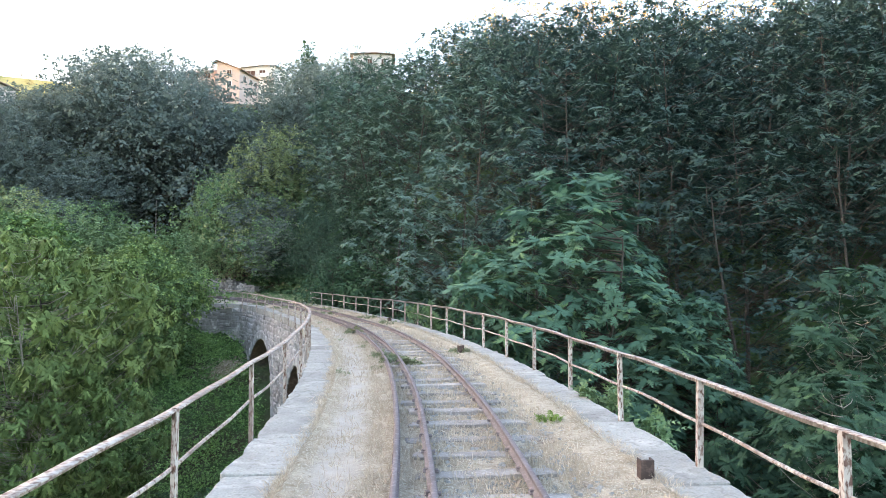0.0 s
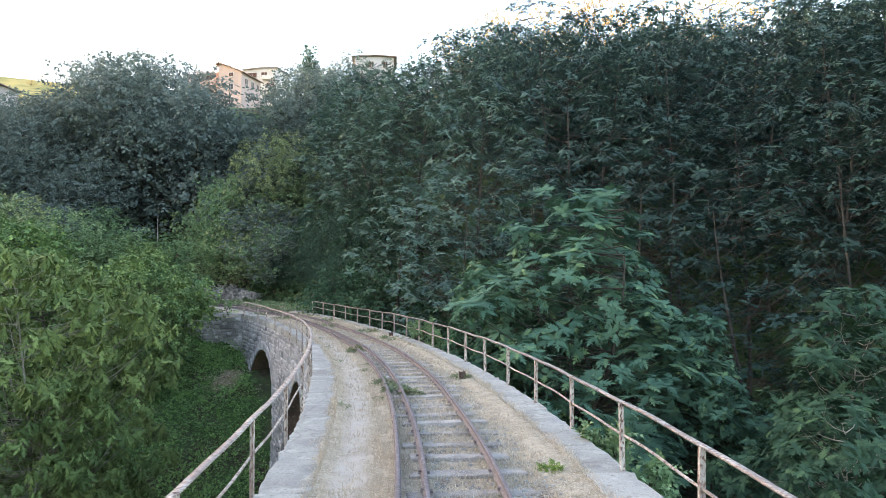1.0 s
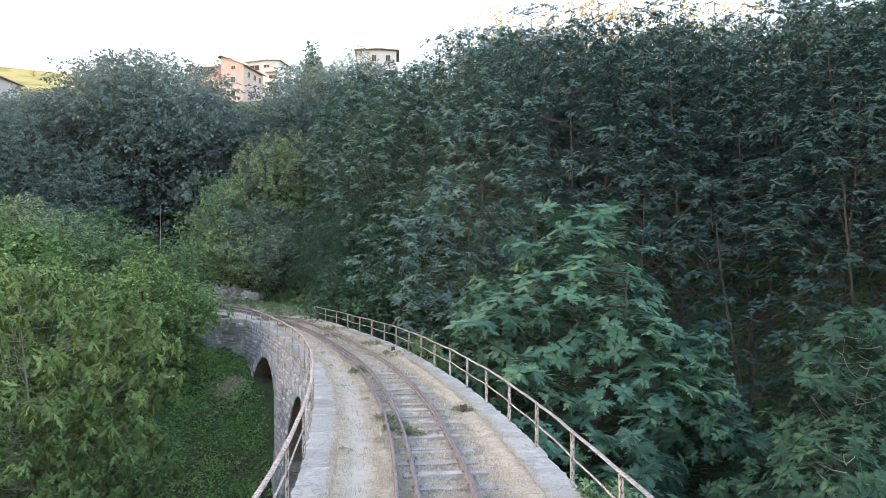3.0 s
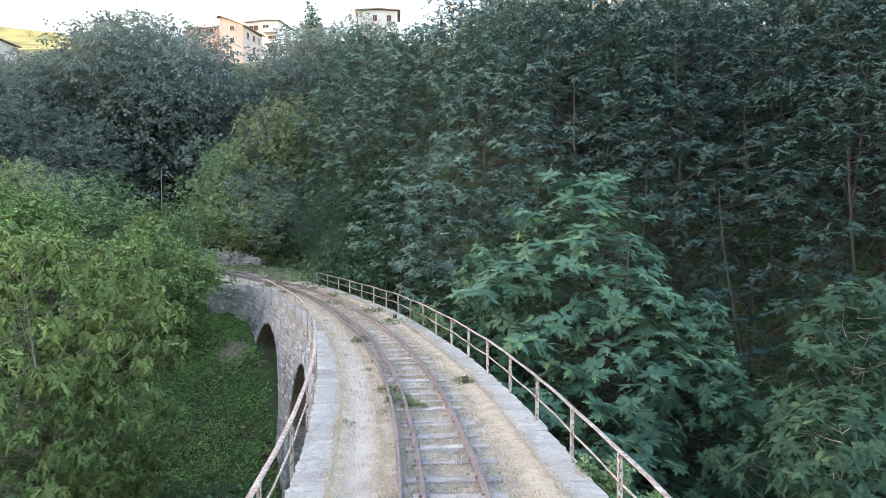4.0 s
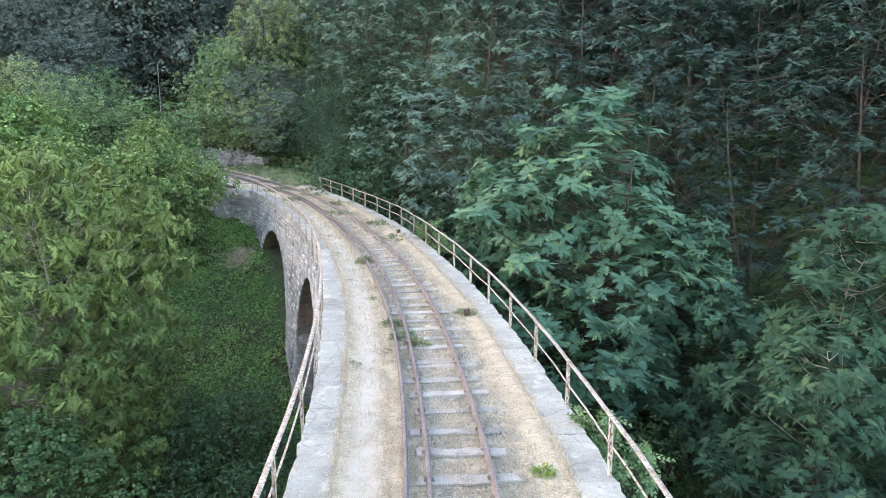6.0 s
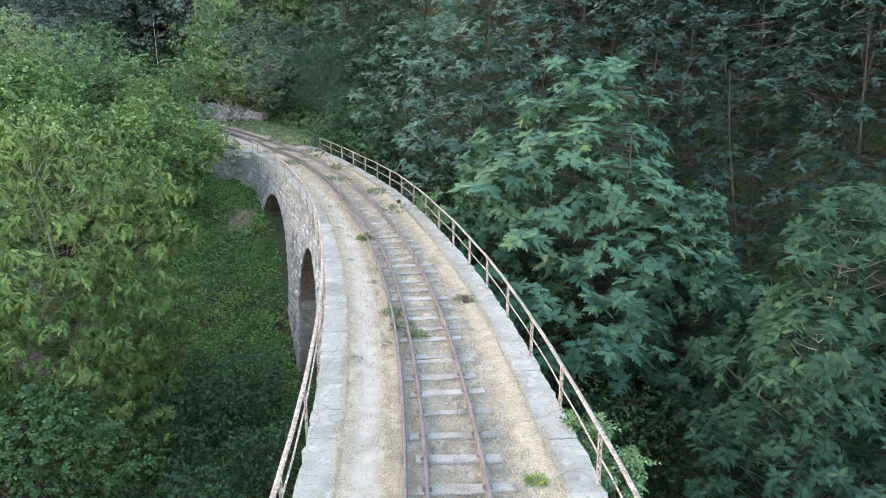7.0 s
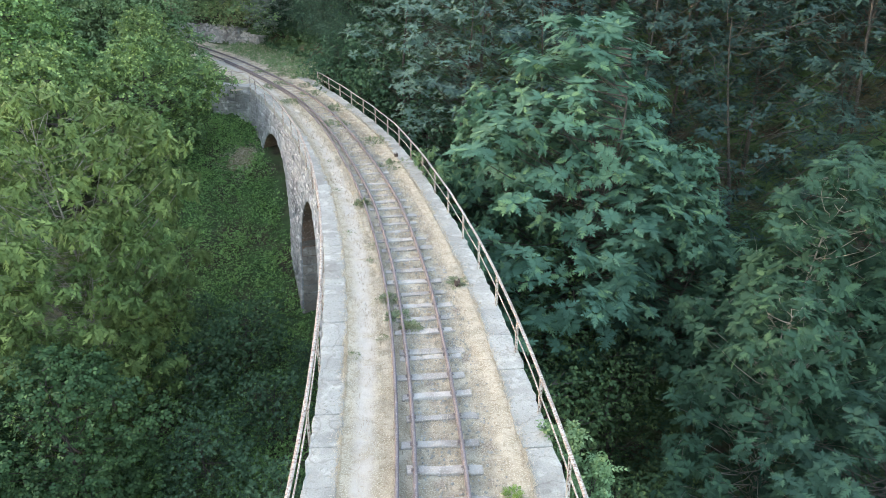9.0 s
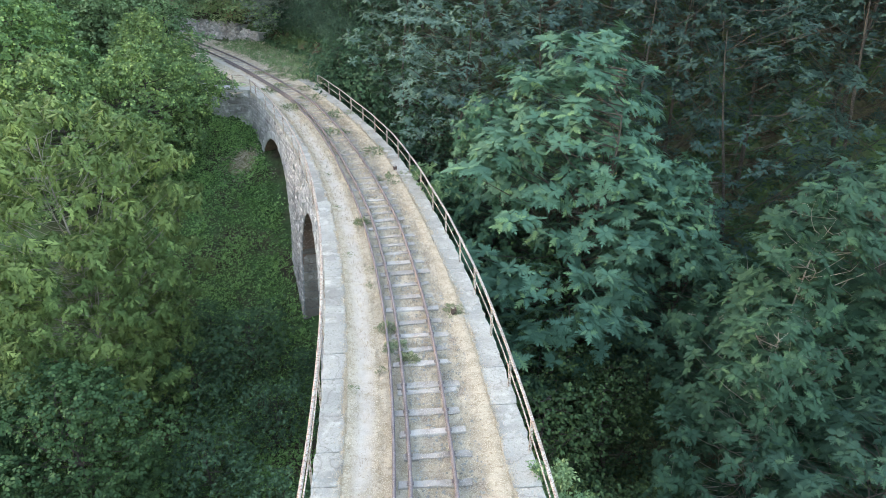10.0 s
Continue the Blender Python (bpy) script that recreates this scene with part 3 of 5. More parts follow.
while s > -6:
    s -= rng.uniform(0.7, 0.82)
    stations.insert(0, s)
for k, s in enumerate(stations):
    sl = mesh_object("sleeper", SLEEPERS[k % 8], TIMBER, track)
    low = rng.uniform(-0.016, 0.022) - 0.02 * float(smooth01(s, 17, 30))
    sl.matrix_basis = frame_at(s, 0.2 + drift(s) + rng.uniform(-0.06, 0.06), -0.018 + low) @ pose(0, 0, 0, rng.uniform(-2, 2), rng.uniform(-0.6, 0.6), rng.uniform(-2.5, 2.5)) @ Matrix.Diagonal((rng.uniform(1.38, 1.54), rng.uniform(0.9, 1.2), 1, 1))
    if s < 40:
        for off in (-0.345, 0.56):
            fa = mesh_object("rail_fastening", FASTENING, RUST, track)
            fa.matrix_basis = frame_at(s, off + drift(s), 0.002)

# ---- railings ----
def angle_post(height, foot):
    bm = bmesh.new()
    add_box(bm, (0.055, 0.008, height + foot), (0, 0, (height - foot) / 2))
    add_box(bm, (0.008, 0.055, height + foot), (-0.0235, 0.0315, (height - foot) / 2))
    data = bpy.data.meshes.new("post")
    bm.to_mesh(data)
    bm.free()
    data.materials.append(PAINT)
    return data


def railing(label, posts, off_at, height, flip, ends):
    thing = tagged(new("railing"), label, "railing")
    data = angle_post(height, 0.3)
    rr = random.Random(int(ends[0] * 10) + 90)
    for s in posts:
        p = mesh_object("post", data, PAINT, thing)
        p.matrix_basis = frame_at(s, off_at(s), 0) @ pose(0, 0, 0, rr.uniform(-1.5, 1.5), rr.uniform(-1, 1), 180 if flip else 0) @ Matrix.Diagonal((1, 1, 1 - 0.11 * float(smooth01(s, 26, 40)), 1))
    ss = np.arange(ends[0], ends[1] + 0.01, 0.41)
    sag = [0.008 * math.sin(s * 1.3) + 0.006 * math.sin(s * 3.1 + 1) for s in ss]
    k = -1 if flip else 1
    top = [(-0.034 * k, -0.008), (0.034 * k, -0.008), (0.034 * k, -0.055), (0.042 * k, -0.055), (0.042 * k, 0.002), (-0.034 * k, 0.002)]
    v, q = swept(top, [(s, off_at(s), height * (1 - 0.11 * float(smooth01(s, 26, 40))) + w) for s, w in zip(ss, sag)])
    mesh_object("top_rail", array_mesh("top_rail", v, q), RAIL_PAINT, thing)
    ring = [(0.017 * math.cos(a), 0.017 * math.sin(a)) for a in np.linspace(0, 2 * math.pi, 7)[:-1]]
    v, q = swept(ring, [(s, off_at(s) + 0.015 * k, height * (0.5 - 0.055 * float(smooth01(s, 26, 40))) + 1.5 * w) for s, w in zip(ss, sag)])
    mesh_object("mid_rail", array_mesh("mid_rail", v, q), RAIL_PAINT, thing)
    return thing


right_posts = [4.77 + 2.262 * k for k in range(-8, 19)]
right_posts = [s for s in right_posts if s > DECK_START]
railing("white-painted iron railing flaking to rust on the stone coping", right_posts, lambda s: float(right_edge(s)) - 0.03, 0.87, False, (right_posts[0], right_posts[-1]))
left_posts = [3.42 + 2.75 * k for k in range(-5, 16)]
left_posts = [s for s in left_posts if DECK_START < s < 46.2] + [46.2]
railing("bowed white-painted iron railing flaking to rust along the inner curve", left_posts, lambda s: LEFT_EDGE - 0.01, 0.88, True, (left_posts[0], 46.2))


# ---- foliage ----
def leaf_quad(length, width, at, angle, lift=0.0, fold=0.0):
    """A leaf as one bent quad, root at 'at', pointing at angle in the spray's plane."""
    c, s = math.cos(angle), math.sin(angle)
    pts = [(0, 0, 0), (length * 0.5, width / 2, fold), (length, 0, lift), (length * 0.5, -width / 2, fold)]
    return [(at[0] + x * c - y * s, at[1] + x * s + y * c, at[2] + z) for x, y, z in pts]


def pinnate(pairs, length, leaf, width, sweep=1.05, droop=0.35, hang=0.25):
    """A feathered leaf in one piece: pairs of leaflets along a drooping stalk, and one at the tip."""
    def stalk(t):
        return np.array([t * length, 0, -droop * length * t * t])
    v, q = [stalk(0.1 + 0.78 * k / pairs) for k in range(pairs + 1)], []
    for k in range(pairs):
        t = 0.1 + 0.78 * (k + 0.5) / pairs
        size = leaf * (1.0 - 0.5 * abs(t - 0.45))
        for side in (-1, 1):
            way = np.array([math.cos(sweep), side * math.sin(sweep), -hang])
            low = stalk(t) + way * size * 0.5 - np.array([width / 2, 0, 0])
            v += [low, stalk(t) + way * size]
            n = len(v)
            q.append([k, n - 2, n - 1, k + 1] if side < 0 else [k + 1, n - 1, n - 2, k])
    end = v[pairs]
    n = len(v)
    v += [end + [leaf * 0.4, -width / 2, -0.1 * leaf], end + [leaf * 0.9, 0, -0.4 * leaf], end + [leaf * 0.4, width / 2, -0.1 * leaf]]
    q.append([pairs, n, n + 1, n + 2])
    return np.array(v), np.array(q)


def spray(count, length, leaf, width, droop):
    """Single leaves set in turn along a twig."""
    v = []
    for k in range(count):
        t = (k + 0.6) / count
        v += leaf_quad(leaf * (1 - 0.3 * t), width, (t * length, 0, -droop * length * t * t), (0.9 if k % 2 else -0.9) * (1 - 0.4 * t), -droop * leaf, 0.012)
    return np.array(v), np.arange(len(v)).reshape(-1, 4)


LEAF_KINDS = {
    "locust": pinnate(3, 0.35, 0.175, 0.085, 0.9),
    "locust_mid": pinnate(2, 0.27, 0.135, 0.07, 0.9),
    "walnut": pinnate(2, 0.36, 0.2, 0.085, 0.7, 0.6, 0.4),
    "bush": spray(4, 0.34, 0.22, 0.155, 0.35),
    "far": spray(3, 0.4, 0.3, 0.21, 0.4),
    "oak": spray(3, 0.42, 0.29, 0.2, 0.3),
    "scrub": spray(3, 0.34, 0.22, 0.13, 0.3),
    "ivy": spray(2, 0.16, 0.17, 0.15, 0.2),
    "small_ivy": spray(2, 0.13, 0.14, 0.1, 0.6),
    "blade": spray(3, 0.06, 0.26, 0.05, 0.15),
    "weed": spray(5, 0.12, 0.075, 0.04, 0.3),
}


def place_sprays(kind, pos, way, up, size):
    """Sets the spray of that kind at every pos, along way, facing up."""
    tpl, faces = LEAF_KINDS[kind]
    way = way / (np.linalg.norm(way, axis=1, keepdims=True) + 1e-9)
    side = np.cross(up, way)
    side /= np.linalg.norm(side, axis=1, keepdims=True) + 1e-9
    nrm = np.cross(way, side)
    v = pos[:, None] + size[:, None, None] * (tpl[None, :, 0:1] * way[:, None] + tpl[None, :, 1:2] * side[:, None] + tpl[None, :, 2:3] * nrm[:, None])
    return v.reshape(-1, 3), (np.arange(len(pos))[:, None, None] * len(tpl) + faces[None]).reshape(-1, 4)


def clump_sprays(rg, centre, radius, count, kind, flat, scatter, puff=0.5):
    """Sprays that stand out of a rounded clump on all sides, most of them on top."""
    d = rg.normal(size=(count, 3))
    d[:, 2] = d[:, 2] * 0.75 + 0.3
    d /= np.linalg.norm(d, axis=1, keepdims=True)
    rad = radius * rg.uniform(0.3, 1.0, size=(count, 1)) ** (0.6 if puff < 1 else 0.35)
    pos = centre + d * rad * [1, 1, flat]
    way = d * [1, 1, 0.5] + rg.normal(size=(count, 3)) * scatter
    up = np.array([0, 0, 1.0]) + d * puff + rg.normal(size=(count, 3)) * (0.35 if puff < 1.5 else 0.2)
    return place_sprays(kind, pos, way, up, rg.uniform(0.75, 1.25, size=count))


def rosettes(rg, centre, radius, count, kind, flat, rays, outward, rise=(0.05, 0.75)):
    """Twig tips round a branch end; from each, feathered leaves spread out like a star and droop."""
    d = rg.normal(size=(count, 3))
    d[:, 2] = d[:, 2] * 0.7 + 0.25
    d += outward * 0.5
    d /= np.linalg.norm(d, axis=1, keepdims=True)
    tips = centre + d * radius * rg.uniform(0.55, 1.1, size=(count, 1)) * [1, 1, flat]
    axis = np.array([0, 0, 1.0]) + d * min(0.75, 1.25 * flat) + rg.normal(size=(count, 3)) * 0.2
    axis /= np.linalg.norm(axis, axis=1, keepdims=True)
    n = count * rays
    tips, axis = np.repeat(tips, rays, 0), np.repeat(axis, rays, 0)
    a = np.tile(np.arange(rays) * 2 * np.pi / rays, count) + rg.normal(size=n) * 0.25
    e1 = np.cross(axis, [0.3, 1.0, 0.1])
    e1 /= np.linalg.norm(e1, axis=1, keepdims=True)
    e2 = np.cross(axis, e1)
    lift = rg.uniform(*rise, n)[:, None]
    way = e1 * np.cos(a)[:, None] + e2 * np.sin(a)[:, None] + axis * lift
    up = axis + rg.normal(size=(n, 3)) * 0.15
    return place_sprays(kind, tips + rg.normal(size=(n, 3)) * 0.03, way, up, rg.uniform(0.7, 1.2, n))


def crown_points(rg, number, low, high, radius, clump, shape):
    """Middles of clumps spread over an uneven crown, apart from one another."""
    lobes = rg.uniform(0, 2 * np.pi, 3)
    pts = []
    tries = 0
    gap, stack = clump * 1.1, np.array([1, 1, 1.35])
    while len(pts) < number and tries < number * 60:
        tries += 1
        t = rg.uniform(0.0, 1.0)
        a = rg.uniform(0, 2 * np.pi)
        if shape == "cone":
            env = radius * (1 - t) ** 0.75 * min(1.0, 0.5 + 3.0 * t)
        elif shape == "dome":
            env = radius * (1 - max(0.0, t - 0.3) ** 1.5 * 1.5) * min(1.0, 0.62 + 1.3 * t) * (1 + 0.16 * math.sin(5 * a + lobes[0] + 4 * t) * math.sin(11 * t + lobes[1]))
        elif shape == "column":
            env = radius * (0.55 + 0.45 * math.sin(math.pi * min(1, t * 1.1)))
        else:
            env = radius * math.sqrt(max(0.02, 1 - (2 * t - 0.85) ** 2 / 1.35))
        env *= 1 + 0.22 * math.sin(2 * a + lobes[0]) + 0.16 * math.sin(3 * a + 5 * t + lobes[1]) + 0.14 * math.sin(9 * t + lobes[2])
        r = env * rg.uniform(0.25, 1.0) ** 0.45
        p = np.array([r * math.cos(a), r * math.sin(a), low + (high - low) * t + rg.normal() * 0.2])
        if all(np.linalg.norm((p - o) * stack) > gap for o in pts):
            pts.append(p)
        elif tries % 40 == 0:
            gap *= 0.97
    return np.array(pts)


def tree(name, seed, height, low, radius, number, clump, per, kind, leaf_mat, bark, shape="round", flat=0.55, scatter=0.4, stem=0.13, bare=2, rays=0, limb=0.32, twig=0.07, puff=0.5, lift=(-0.1, 0.55)):
    """A tapered trunk with limbs to every clump, and a crown of leaves; stands at the origin."""
    rg = np.random.default_rng(seed)
    thing = new(name)
    mids = crown_points(rg, number, low, height - clump * 0.5, radius, clump, shape)
    bend = rg.normal(size=2) * 0.35
    zs = np.linspace(-0.6, height * 0.82, 15)
    axis = np.stack([bend[0] * np.sin(zs * 0.35), bend[1] * np.sin(zs * 0.28 + 1) - bend[1] * 0.8, zs], -1)
    pieces = [tube(axis, np.linspace(stem, stem * 0.18, 15) * np.where(zs < 0.2, 1.25, 1), 8)]
    for m in mids:
        reach = math.hypot(m[0], m[1])
        z0 = max(low * 0.5, m[2] - reach * rg.uniform(0.15, 0.75) - 0.2)
        a, b = np.array([np.interp(z0, zs, axis[:, 0]), np.interp(z0, zs, axis[:, 1]), z0]), m - np.array([0, 0, clump * 0.25])
        c = (a + b) / 2 + np.array([0, 0, -0.12 * reach]) + rg.normal(size=3) * 0.12
        pieces.append(tube([a, a * 0.3 + c * 0.7, c * 0.6 + b * 0.4, b], [stem * limb, stem * limb * 0.75, stem * 0.15, stem * 0.06], 4))
        for _ in range(bare):
            e = m + rg.normal(size=3) * [clump * 0.6, clump * 0.6, clump * 0.3]
            pieces.append(tube([b, (b + e) / 2 + rg.normal(size=3) * 0.05, e], [stem * twig, stem * twig * 0.7, stem * twig * 0.3], 3))
    v, q = merged(pieces)
    mesh_object("trunk", array_mesh("trunk", v, q), bark, thing)
    if rays:
        leaves = [rosettes(rg, m, clump * rg.uniform(0.8, 1.25), per, kind, flat, rays, np.array([m[0], m[1], 0.2]) / (math.hypot(m[0], m[1]) + 0.5), lift) for m in mids]
    else:
        leaves = [clump_sprays(rg, m, clump * rg.uniform(0.75, 1.25), per, kind, flat, scatter, puff) for m in mids]
    v, q = merged(leaves)
    mesh_object("crown", array_mesh("crown", v, q), leaf_mat, thing)
    return thing


class Kind:
    """One sort of plant in a few shapes; set() stands one on the ground."""

    def __init__(self, category, group, makers):
        self.category, self.group, self.makers = category, group, makers
        self.made = {}
        self.count = 0

    def set(self, x, y, height, turn, label, wide=1.0, which=None, sink=0.15, z=None):
        k = self.count % len(self.makers) if which is None else which
        self.count += 1
        base = (float(ground_z(x, y)) if z is None else z) - sink
        m = pose(x, y, base, 0, 0, turn)
        if k in self.made:
            ob = copy_thing(self.made[k], m)
        else:
            ob = self.makers[k]()
            self.made[k] = ob
            ob.matrix_basis = m
        h = max(o["height"] for o in (self.made[k],))
        sc = height / h
        ob.scale = (sc * wide, sc * wide, sc)
        return tagged(ob, label, self.category, self.group)


def shaped(height, *args, **kw):
    def make():
        ob = tree(*args[:2], height, *args[2:], **kw)
        ob["height"] = height
        return ob
    return make


locust = Kind("tree", "locust trees", [
    shaped(14, "locust_tree", 1, 4.0, 4.4, 120, 0.9, 6, "locust", LEAF_LOCUST_LOW_SHADE, BARK, "round", flat=0.6, rays=8, stem=0.12, limb=0.2),
    shaped(14, "locust_tree", 2, 3.5, 4.0, 110, 0.9, 6, "locust", LEAF_LOCUST_LOW_SHADE, PALE_BARK, "dome", flat=0.6, rays=8, stem=0.11, limb=0.2, twig=0.1),
    shaped(16.5, "locust_tree", 3, 2.5, 5.2, 230, 0.9, 7, "locust", LEAF_LOCUST, BARK, "dome", flat=0.75, rays=9, limb=0.2),
])
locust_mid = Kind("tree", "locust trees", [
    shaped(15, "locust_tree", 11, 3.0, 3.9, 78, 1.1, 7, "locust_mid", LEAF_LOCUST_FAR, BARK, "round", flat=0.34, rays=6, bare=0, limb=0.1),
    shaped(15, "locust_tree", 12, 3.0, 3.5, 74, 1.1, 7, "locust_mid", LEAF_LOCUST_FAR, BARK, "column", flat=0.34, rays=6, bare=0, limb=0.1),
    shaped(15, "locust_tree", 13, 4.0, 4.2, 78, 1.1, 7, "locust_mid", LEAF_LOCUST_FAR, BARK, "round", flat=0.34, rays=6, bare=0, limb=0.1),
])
locust_pale = Kind("tree", "locust trees", [
    shaped(15, "locust_tree", 16, 3.0, 3.9, 84, 1.05, 7, "locust_mid", LEAF_LOCUST_PALE, BARK, "round", flat=0.45, rays=6, bare=0, limb=0.1),
    shaped(15, "locust_tree", 17, 3.0, 3.6, 80, 1.05, 7, "locust_mid", LEAF_LOCUST_PALE, BARK, "dome", flat=0.45, rays=6, bare=0, limb=0.1),
])
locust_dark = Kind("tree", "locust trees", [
    shaped(15, "locust_tree", 14, 3.5, 4.0, 76, 1.15, 7, "locust_mid", LEAF_LOCUST_SHADED, BARK, "round", flat=0.3, rays=6, bare=0, limb=0.09),
    shaped(15, "locust_tree", 15, 3.0, 3.7, 72, 1.15, 7, "locust_mid", LEAF_LOCUST_SHADED, BARK, "column", flat=0.3, rays=6, bare=0, limb=0.09),
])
oak = Kind("tree", "oaks on the far slope", [
    shaped(11, "oak_tree", 21, 2.0, 4.4, 38, 1.5, 54, "oak", LEAF_OAK, BARK, "round", flat=0.85, scatter=0.35, puff=2.0, bare=0),
    shaped(11, "oak_tree", 22, 1.5, 3.8, 36, 1.45, 54, "oak", LEAF_OAK, BARK, "round", flat=0.85, scatter=0.35, puff=2.0, bare=0),
])
young = Kind("tree", "", [shaped(9, "young_tree", 71, 1.0, 3.0, 52, 0.95, 34, "scrub", LEAF_SCRUB, BARK, "column", flat=0.8, scatter=0.5, puff=1.3, stem=0.1, bare=0)])
scrub = Kind("shrub", "scrub on the slopes", [
    shaped(4, "shrub", 31, 0.3, 2.4, 40, 0.62, 17, "scrub", LEAF_SCRUB, BARK, "round", flat=0.8, scatter=0.7, puff=1.3, stem=0.07, bare=0),
    shaped(4, "shrub", 32, 0.3, 2.0, 38, 0.62, 17, "scrub", LEAF_SCRUB, BARK, "round", flat=0.8, scatter=0.7, puff=1.3, stem=0.07, bare=0),
])
dark_scrub = Kind("shrub", "dark undergrowth", [
    shaped(4, "shrub", 33, 0.2, 2.6, 54, 0.7, 28, "ivy", LEAF_BRAMBLE, BARK, "round", flat=0.8, scatter=0.7, puff=1.3, stem=0.07, bare=0),
])
blue_scrub = Kind("shrub", "dark undergrowth", [
    shaped(4, "shrub", 34, 0.2, 2.6, 56, 0.65, 30, "ivy", LEAF_BLUE, BARK, "round", flat=0.8, scatter=0.6, puff=1.3, stem=0.07, bare=0),
])
ivy_clad = Kind("tree", "", [
    shaped(8, "ivy_clad_tree", 36, 0.3, 2.3, 70, 0.75, 26, "ivy", LEAF_SHADE, BARK, "column", flat=0.8, scatter=0.6, puff=1.3, stem=0.1, bare=0),
])
curtain = Kind("shrub", "ivy over the bank", [
    shaped(6, "ivy_shrub", 37, 0.2, 2.4, 96, 0.62, 40, "small_ivy", LEAF_CURTAIN, BARK, "column", flat=0.9, scatter=0.5, puff=1.3, stem=0.08, bare=0),
    shaped(6, "ivy_shrub", 38, 0.2, 2.2, 92, 0.62, 40, "small_ivy", LEAF_CURTAIN, BARK, "dome", flat=0.9, scatter=0.5, puff=1.3, stem=0.08, bare=0),
])
golden = Kind("tree", "trees beyond the ridge", [
    shaped(12, "small_tree", 35, 1.0, 5.0, 44, 1.7, 13, "far", LEAF_GOLD, BARK, "round", flat=0.8, scatter=0.7, puff=1.3, stem=0.2, bare=0),
])
walnut = Kind("tree", "", [shaped(13, "walnut_tree", 41, 2.5, 5.0, 175, 0.75, 9, "walnut", LEAF_LIGHT, PALE_BARK, "round", flat=0.65, rays=6, lift=(-0.9, 0.15), stem=0.10, bare=2, limb=0.1, twig=0.09)])
bush = Kind("tree", "", [
    shaped(9, "hazel_tree", 51, 1.2, 4.0, 92, 0.8, 46, "bush", LEAF_BUSH, BARK, "round", flat=0.8, scatter=0.55, puff=1.3, stem=0.12, bare=1),
    shaped(9, "hazel_tree", 52, 1.0, 3.6, 84, 0.8, 46, "bush", LEAF_BUSH, BARK, "round", flat=0.8, scatter=0.55, puff=1.3, stem=0.12, bare=1),
])

# hazels of the valley bottom, their shade put into the leaf colour
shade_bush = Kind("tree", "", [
    shaped(9, "elder_tree", 53, 0.8, 4.0, 88, 0.8, 38, "bush", LEAF_SHADE, BARK, "round", flat=0.8, scatter=0.55, puff=1.3, stem=0.12, bare=1),
])

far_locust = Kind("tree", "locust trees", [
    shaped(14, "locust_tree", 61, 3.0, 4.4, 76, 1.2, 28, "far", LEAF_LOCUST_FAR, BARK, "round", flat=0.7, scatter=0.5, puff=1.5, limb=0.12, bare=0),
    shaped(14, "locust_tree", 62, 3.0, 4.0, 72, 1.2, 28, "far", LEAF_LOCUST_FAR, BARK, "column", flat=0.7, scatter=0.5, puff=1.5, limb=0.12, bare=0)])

# trees below the deck on the outer side of the curve
L1 = "dark blue-green locust tree rising beside the viaduct"
for x, y, top, turn, wide, which in (
        (5.7, 29.6, 6.4, 20, 1.18, 2), (1.9, 30.6, 3.4, 140, 0.55, 2), (10.0, 28.4, 1.2, 70, 0.62, 2),
        (13.2, 22.8, 2.6, 200, 0.95, 1), (17.5, 25.5, 2.2, 310, 1.0, 0), (10.6, 19.2, -0.4, 40, 0.75, 1),
        (13.5, 16.5, -3.0, 100, 0.85, 0), (18.6, 19.5, 0.6, 15, 0.9, 0)):
    gz = float(ground_z(x, y))
    made = 16.5 if which == 2 else 14
    locust.set(x, y, top - gz, turn, L1, wide * made / (top - gz), which)
# the stand behind them on the slope
L2 = "tall dark-green locust tree in the wood on the slope"
rng = random.Random(8)
for x, y, top in ((14, 33, 9.0), (20, 35, 12.5), (25, 33, 11.5), (9.5, 36, 10.5), (4.5, 37, 9.5), (0.5, 38, 8.5), (29, 30, 10), (34, 34, 15),
                  (-2.5, 44, 10.0), (2.0, 43, 14.0), (7.5, 42, 16.5), (13, 41, 12.5), (18, 42, 15.0), (23, 41, 17.5), (28, 40, 18.0), (34, 42, 21.5),
                  (-6.0, 53, 15.5), (-2.0, 52, 19.0), (3.0, 50, 21.0), (7.2, 49.5, 22.3), (11, 48, 21.0), (15.5, 47, 21.5), (22, 48, 22.5), (25.5, 47, 23), (31, 48, 24.5), (38, 50, 26.5),
                  (-8.5, 60, 19.0), (-5, 60, 21.5), (1, 58, 22.0), (-10.5, 67, 20), (-8.5, 69, 23.6), (-4, 70, 24), (-10, 77, 25), (-7, 80, 26), (-1, 74, 25)):
    gz = float(ground_z(x, y))
    # right side takes leaves darkened for shade, left side a paler copy
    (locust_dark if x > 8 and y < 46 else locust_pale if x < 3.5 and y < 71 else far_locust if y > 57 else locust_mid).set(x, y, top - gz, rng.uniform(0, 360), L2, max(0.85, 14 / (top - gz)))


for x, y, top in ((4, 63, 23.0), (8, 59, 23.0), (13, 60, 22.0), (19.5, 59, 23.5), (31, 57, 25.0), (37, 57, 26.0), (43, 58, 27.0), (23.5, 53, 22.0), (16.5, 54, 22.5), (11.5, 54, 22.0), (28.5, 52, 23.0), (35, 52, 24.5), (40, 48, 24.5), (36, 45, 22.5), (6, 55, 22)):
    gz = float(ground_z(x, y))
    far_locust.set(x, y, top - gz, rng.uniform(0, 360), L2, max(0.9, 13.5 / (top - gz)))


